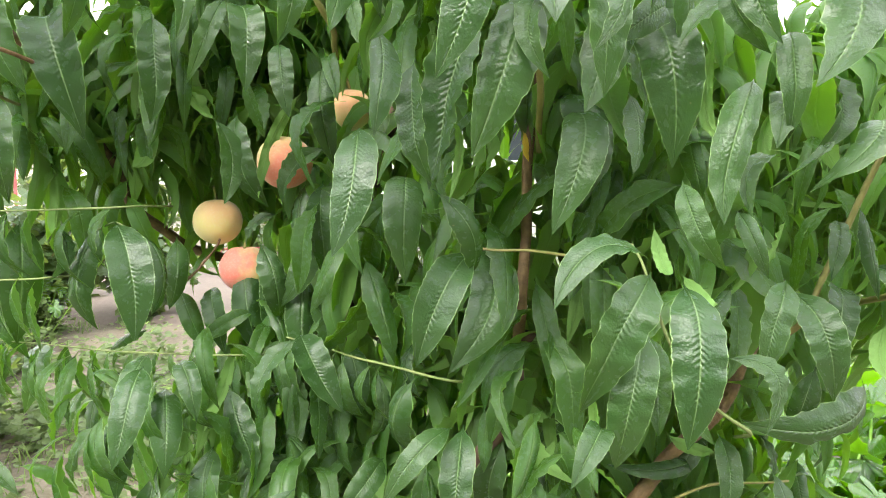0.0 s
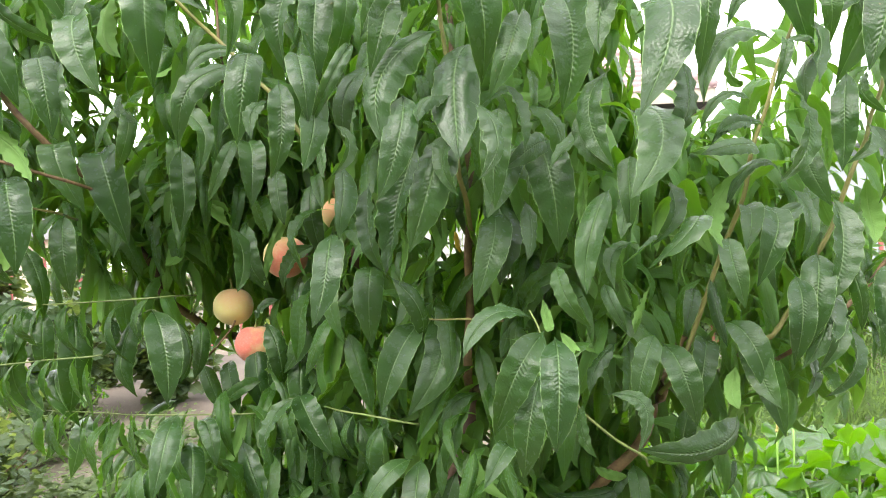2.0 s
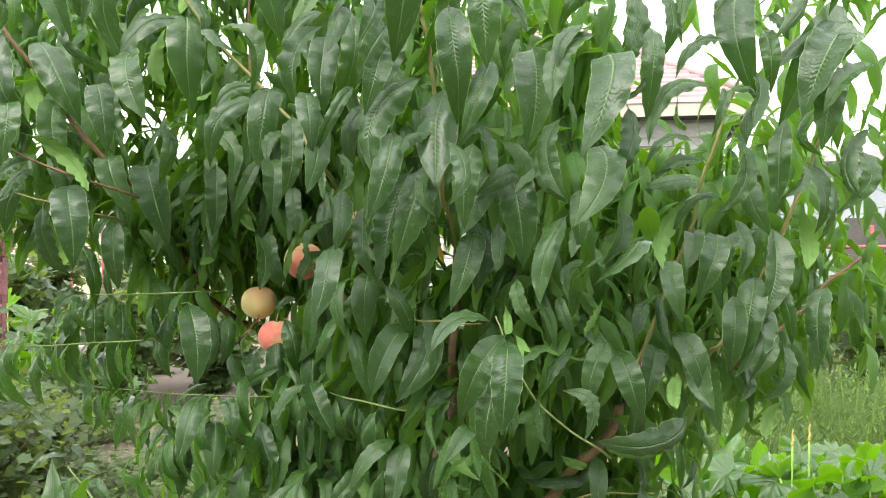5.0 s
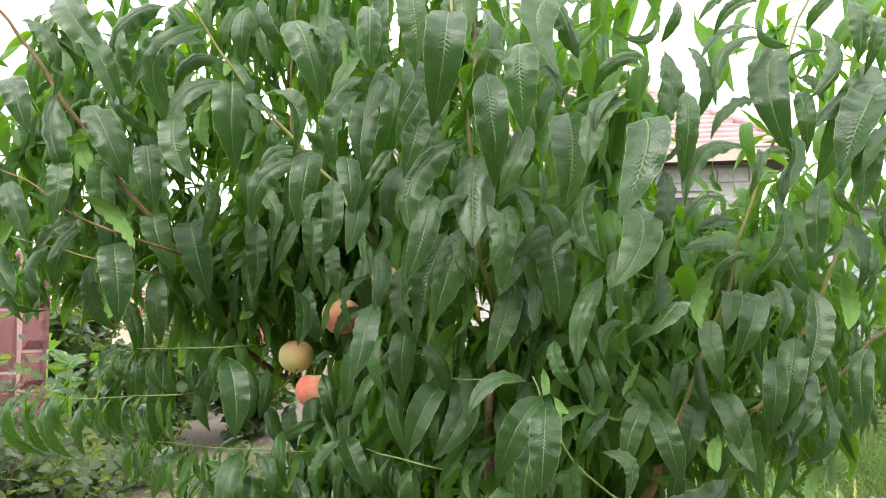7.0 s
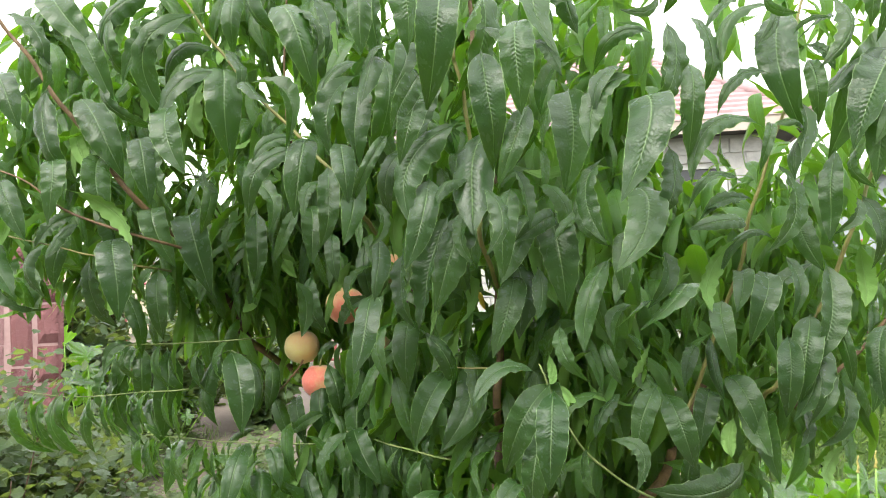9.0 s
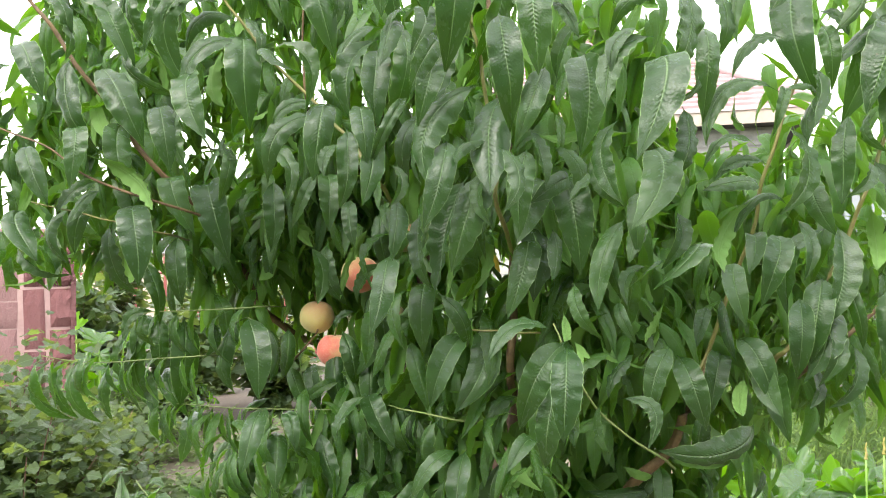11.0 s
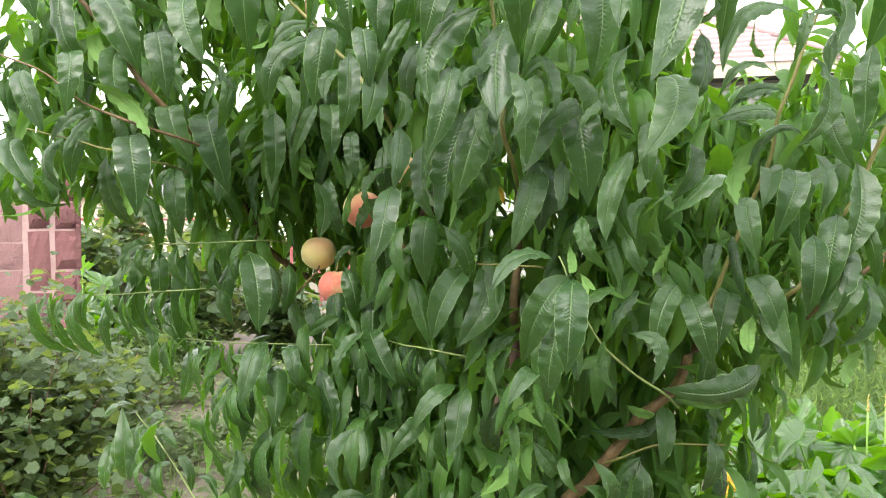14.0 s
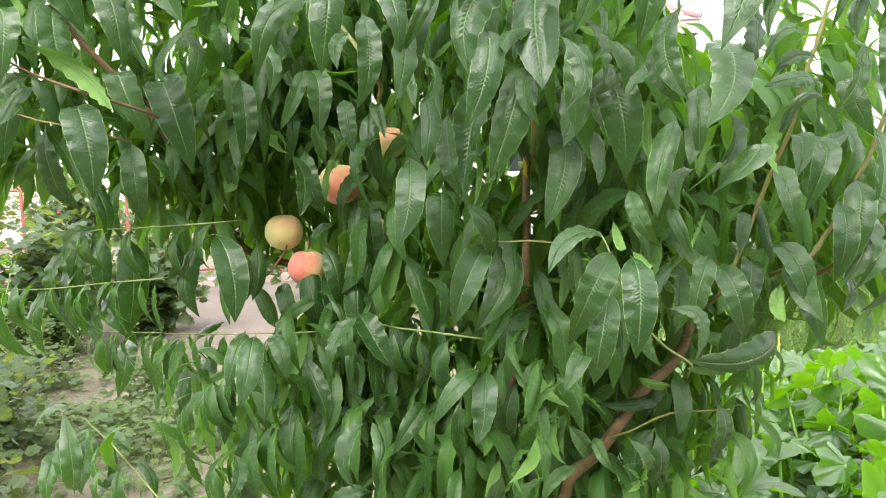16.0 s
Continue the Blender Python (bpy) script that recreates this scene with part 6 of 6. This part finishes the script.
# before the half-hidden peaches
hang_leaves([
    (-0.205, 0.965, 1.4, -0.19, 0.94, 1.285, 0.2, -0.95, 0.2, 0.034, 0.05, 0.16),
    (-0.228, 0.97, 1.395, -0.228, 0.945, 1.3, -0.2, -0.95, 0.2, 0.027, -0.05, 0.2),
    (-0.196, 0.93, 1.535, -0.179, 0.91, 1.42, 0.1, -0.95, 0.2, 0.03, 0.05, 0.18),
    (-0.3, 0.935, 1.48, -0.276, 0.915, 1.37, -0.15, -0.95, 0.2, 0.034, 0.05, 0.18),
])


# the inner crown: shoots that rise from the limbs and carry hanging leaves
INNER = [leaf_sheet(a, 900 + k, 12, 4, lively=0.7) for k, a in enumerate((0.08, 0.14, 0.22, 0.28, 0.36, 0.18, 0.24, 0.3, 0.12, 0.38, 0.26, 0.33))]

OUTER = [leaf_sheet(a, 930 + k, 18, 6, lively=0.8) for k, a in enumerate((0.1, 0.16, 0.22, 0.28, 0.34, 0.2, 0.25, 0.3, 0.14, 0.36))]
CRESCENT = [leaf_sheet(a, 950 + k, 16, 6, lively=0.6) for k, a in enumerate((0.15, 0.22, 0.3, 0.26, 0.2, 0.36, 0.28))]


def crown_front(x):
    """How far forward the crown's outer leaves stand, across its breadth."""
    return float(np.interp(x, (-1.1, -0.65, -0.4, -0.2, 0.0, 0.2, 0.35, 0.6), (0.85, 0.9, 0.88, 0.8, 0.7, 0.6, 0.68, 0.74)))


def inner_crown():
    rng = random.Random(41)
    poses, outer = [], []

    def shoot(base, way, length, leaves, size):
        way = unit(way)
        for k in range(leaves):
            q = (k + rng.random()) / leaves
            p = np.array(base) + way * length * q + np.array([0, 0, -0.04 * q * q])
            a = 2.4 * k + rng.uniform(-0.5, 0.5)
            out = unit((math.cos(a), math.sin(a), rng.uniform(-2.6, -0.5)))
            ln = size * rng.uniform(0.085, 0.14)
            b = a + rng.uniform(-0.9, 0.9)
            nrm = np.array((math.cos(b), math.sin(b) - 0.35, 0.5 + rng.uniform(-0.3, 0.3))) * (-1 if rng.random() < 0.13 else 1)
            c = p + out * ln * 0.5
            if c[1] < crown_front(c[0]) + (0.13 if c[0] > 0.15 else 0.02):
                continue
            near = 1.06 - c[1]
            if near > -0.06 and abs(c[0] + 0.35 - 0.35 * near) < 0.09 and abs(c[2] - 1.315 - 0.06 * near) < 0.105:
                continue  # the clearing before the two peaches
            if abs(c[0] + 0.245) < 0.06 and c[1] < 0.99 and abs(c[2] - 1.425) < 0.055:
                continue  # and before the third
            if c[0] < -0.38 and abs(c[2] - 1.185) < 0.045:
                continue  # the gap under the peaches
            if c[0] < -0.72 and c[2] < 1.44:
                continue  # the thin lower edge before the pillar
            if 0.06 < c[0] < 0.3 and c[1] < 0.93 and -0.05 < c[2] - 0.89 - 1.28 * (c[0] - 0.07) < 0.095:
                continue  # and before the slanting limb
            if c[0] > 0.3 and c[2] < (0.9 if c[0] < 0.44 else 1.02) + 0.62 * (c[0] - 0.3):
                continue  # the crown's rising lower edge
            if c[0] > 0.29 and c[2] > 1.63 and rng.random() < (0.75 if c[0] < 0.56 else 0.25):
                continue  # thin shoots against the sky
            kind = outer if c[1] < crown_front(c[0]) + 0.17 else poses
            leaf = aim(p, p + out * ln, nrm, ln * rng.uniform(0.17, 0.24))
            if abs(c[0] - 0.05) < 0.04 and c[1] < 0.83 and 1.24 < c[2] < 1.46:
                continue  # the upright middle limb shows
            if 0.05 < c[0] < 0.3 and c[1] < 0.95 and -0.06 < c[2] - 0.89 - 1.28 * (c[0] - 0.07) < 0.14:
                continue  # and so does the slanting one
            kind.append(leaf)

    def clump(count, xs, depth, zs, leaves=13, size=1.0):
        for _ in range(count):
            x = rng.uniform(*xs)
            base = (x, crown_front(x) + rng.uniform(*depth), rng.uniform(*zs))
            shoot(base, (rng.uniform(-0.6, 0.6), rng.uniform(-0.2, 0.6), rng.uniform(0.3, 1.0)), rng.uniform(0.16, 0.3), leaves, size)

    def fringe(a, b, count, low, high):
        """Small crescent leaves that hang along a green twig."""
        a, b = np.array(a), np.array(b)
        for k in range(count):
            p = a + (b - a) * (k + rng.random()) / count + (0, rng.uniform(-0.02, 0.02), rng.uniform(-0.006, 0.004))
            ln = rng.uniform(low, high)
            out = unit((rng.uniform(-0.35, 0.35), rng.uniform(-0.3, 0.3), -1))
            small.append(aim(p, p + out * ln, (-0.9 + rng.uniform(-0.5, 0.9), -0.5, 0.3), ln * rng.uniform(0.2, 0.29)))

    small = []
    fringe((-0.53, 0.905, 1.285), (-0.83, 0.87, 1.285), 17, 0.055, 0.095)
    fringe((-0.43, 0.92, 1.37), (-0.68, 0.93, 1.356), 11, 0.055, 0.1)
    fringe((-0.29, 0.94, 1.187), (-0.71, 1.06, 1.176), 24, 0.05, 0.09)
    fringe((-0.51, 0.88, 0.862), (-0.71, 0.985, 1.034), 13, 0.06, 0.1)
    fringe((-0.05, 0.78, 1.198), (-0.26, 0.965, 1.206), 9, 0.06, 0.1)
    fringe((-0.5, 0.95, 1.182), (-0.75, 1.1, 1.172), 7, 0.08, 0.12)
    fringe((-0.34, 0.86, 1.2), (-0.5, 0.86, 1.09), 10, 0.08, 0.13)
    fringe((-0.3, 0.84, 1.09), (-0.46, 0.86, 1.0), 9, 0.08, 0.13)
    joined_leaves("foliage", small, CRESCENT, [M_OUTER, M_FOL_U], tree, "row of small crescent leaves along the green twigs")

    # middle, top, lower middle, skirt, then the thinner left and right
    clump(76, (-0.62, 0.26), (0.08, 0.5), (1.32, 1.64))
    clump(44, (-0.7, 0.22), (0.08, 0.55), (1.62, 2.02))
    clump(38, (-0.1, 0.28), (0.08, 0.42), (1.1, 1.36))
    clump(64, (-0.42, 0.22), (0.08, 0.45), (0.74, 1.04))
    clump(46, (-1.0, -0.6), (0.02, 0.35), (1.4, 1.95), 10)
    clump(34, (-1.15, -0.7), (0.03, 0.45), (1.45, 2.0), 10)
    clump(15, (-0.15, 0.3), (0.3, 0.7), (1.6, 1.95), 11)
    clump(18, (0.3, 0.8), (0.4, 0.85), (1.25, 1.58), 10)
    clump(17, (0.26, 0.62), (0.2, 0.5), (1.2, 1.46), 9, 0.8)
    clump(9, (0.3, 0.62), (0.1, 0.4), (1.55, 1.9), 7)
    clump(14, (0.26, 0.6), (0.2, 0.45), (1.06, 1.28), 10, 0.8)
    clump(14, (0.04, 0.3), (0.34, 0.55), (0.84, 1.1), 12, 0.9)
    clump(26, (-0.85, 0.1), (0.0, 0.4), (1.82, 2.15), 11)
    clump(9, (-0.06, 0.12), (0.02, 0.08), (1.48, 1.85), 9, 0.75)
    clump(4, (-0.04, 0.1), (0.03, 0.09), (1.0, 1.12), 9, 0.72)
    clump(10, (0.2, 0.45), (0.3, 0.7), (1.4, 1.6), 11)
    clump(15, (-0.26, 0.0), (0.1, 0.26), (1.1, 1.36), 12, 0.85)
    clump(13, (-0.48, -0.18), (0.29, 0.48), (1.22, 1.42), 12, 0.85)
    clump(34, (-0.66, -0.26), (0.1, 0.42), (1.34, 1.58))
    clump(16, (0.5, 0.9), (0.08, 0.5), (1.35, 1.8), 9, 0.85)
    clump(14, (0.28, 0.85), (0.3, 0.9), (1.28, 1.52), 12)
    clump(12, (-0.48, -0.25), (0.0, 0.25), (0.9, 1.1), 11, 0.9)
    clump(16, (0.36, 0.72), (0.08, 0.4), (1.12, 1.36), 10, 0.85)
    clump(10, (0.1, 0.27), (0.2, 0.6), (1.6, 1.85), 10, 0.9)
    clump(18, (0.24, 0.66), (0.3, 0.85), (1.36, 1.56), 11)
    clump(14, (0.56, 0.95), (0.1, 0.6), (1.5, 1.9), 9, 0.9)
    clump(10, (0.26, 0.7), (0.2, 0.5), (1.48, 1.58), 8, 0.9)
    # the dense top and back of the crown
    clump(19, (-0.6, 0.3), (0.25, 0.8), (1.58, 2.1), 12)
    clump(11, (-0.45, 0.25), (0.65, 1.0), (1.3, 1.8), 12)
    clump(11, (-0.4, -0.2), (0.1, 0.32), (1.0, 1.16), 12, 0.9)
    clump(12, (0.26, 0.42), (0.2, 0.45), (0.86, 1.04), 9, 0.75)
    joined_leaves("foliage", poses, INNER, [M_FOL, M_FOL_U], tree)
    joined_leaves("foliage", outer, OUTER, [M_OUTER, M_FOL_U], tree)


inner_crown()


# ---- peaches ----
def peach_mesh(seed):
    bm = bmesh.new()
    bmesh.ops.create_uvsphere(bm, u_segments=40, v_segments=24, radius=1.0)
    for v in bm.verts:
        c = v.co.normalized()
        r = 1.0 + 0.02 * noise.noise(c * 1.6 + Vector((seed, 0, 0)))
        seam = math.exp(-((c.x / 0.13) ** 2)) * (1 if c.y < 0 else 0.0) * math.sqrt(max(0.0, 1 - c.z**2))
        r -= 0.045 * seam
        r -= 0.16 * math.exp(-(((1 - c.z) / 0.06)))
        r += 0.03 * math.exp(-((1 + c.z) / 0.05))
        v.co = c * r
        v.co.z *= 0.95
    for f in bm.faces:
        f.smooth = True
    bmesh.ops.scale(bm, vec=(0.034, 0.034, 0.034), verts=bm.verts)
    return bm


def peach(at, scale, turn, seed, label, way, lo, hi, most):
    thing = empty("peach", at, label, "peach", "peaches on the tree")
    me = bpy.data.meshes.new("flesh")
    bm = peach_mesh(seed)
    bm.to_mesh(me)
    bm.free()
    local = pose(0, 0, 0, *turn).to_3x3().inverted() @ Vector(way)
    me.materials.append(peach_material("peach_skin", local, lo, hi, most))
    ob = new("flesh", me)
    ob.parent = thing
    ob.matrix_basis = pose(0, 0, 0, *turn) @ Matrix.Diagonal((scale, scale, scale, 1))
    stalk = new("stalk", tube_mesh("stalk", [(0, 0, 0.027 * scale), (0.002, 0.003, 0.036 * scale), (0.005, 0.008, 0.048 * scale)], 0.0022, 0.0018, M_TWIG, 6, 3))
    stalk.parent = thing
    stalk.matrix_basis = pose(0, 0, 0, *turn)


# a yellowed leaf beside the middle limb
yellow = leaf_sheet(0.1, 7, 20, 6)
yellow = mesh_of("leaf", yellow[0], yellow[1], [M_YELLOW, M_YELLOW], yellow[3], yellow[2])
child("leaf", yellow, tree, "small yellowed leaf").matrix_basis = aim((0.029, 0.703, 1.444), Vector((0.029, 0.703, 1.444)) + Vector((0.004, 0.02, -0.026)), (0.6, -1, 0.2), 0.009)

# each with the side of its blush
peach((-0.378, 1.076, 1.344), 1.0, (8, 0, 200), 1, "round yellow ripening peach with a faint blush", (0.5, -0.3, 0.9), 1.0, 2.3, 0.5)
peach((-0.333, 1.05, 1.281), 1.0, (0, 0, 20), 2, "yellow peach with a red blush under another peach", (-0.75, -0.55, 0.3), 0.65, 1.55, 0.95)
peach((-0.258, 0.985, 1.424), 1.04, (-6, 5, 30), 3, "red and yellow peach half hidden by leaves", (0.5, -0.55, -0.5), 0.5, 1.7, 0.85)
peach((-0.172, 0.975, 1.488), 0.8, (0, 0, 190), 4, "small yellow peach mostly behind leaves", (0.1, -0.7, 0.6), 0.8, 2.0, 0.5)
peach((-0.214, 1.03, 1.341), 0.85, (0, 0, 200), 5, "yellow peach deep among the leaves", (0.5, -0.5, 0.5), 1.3, 2.4, 0.4)
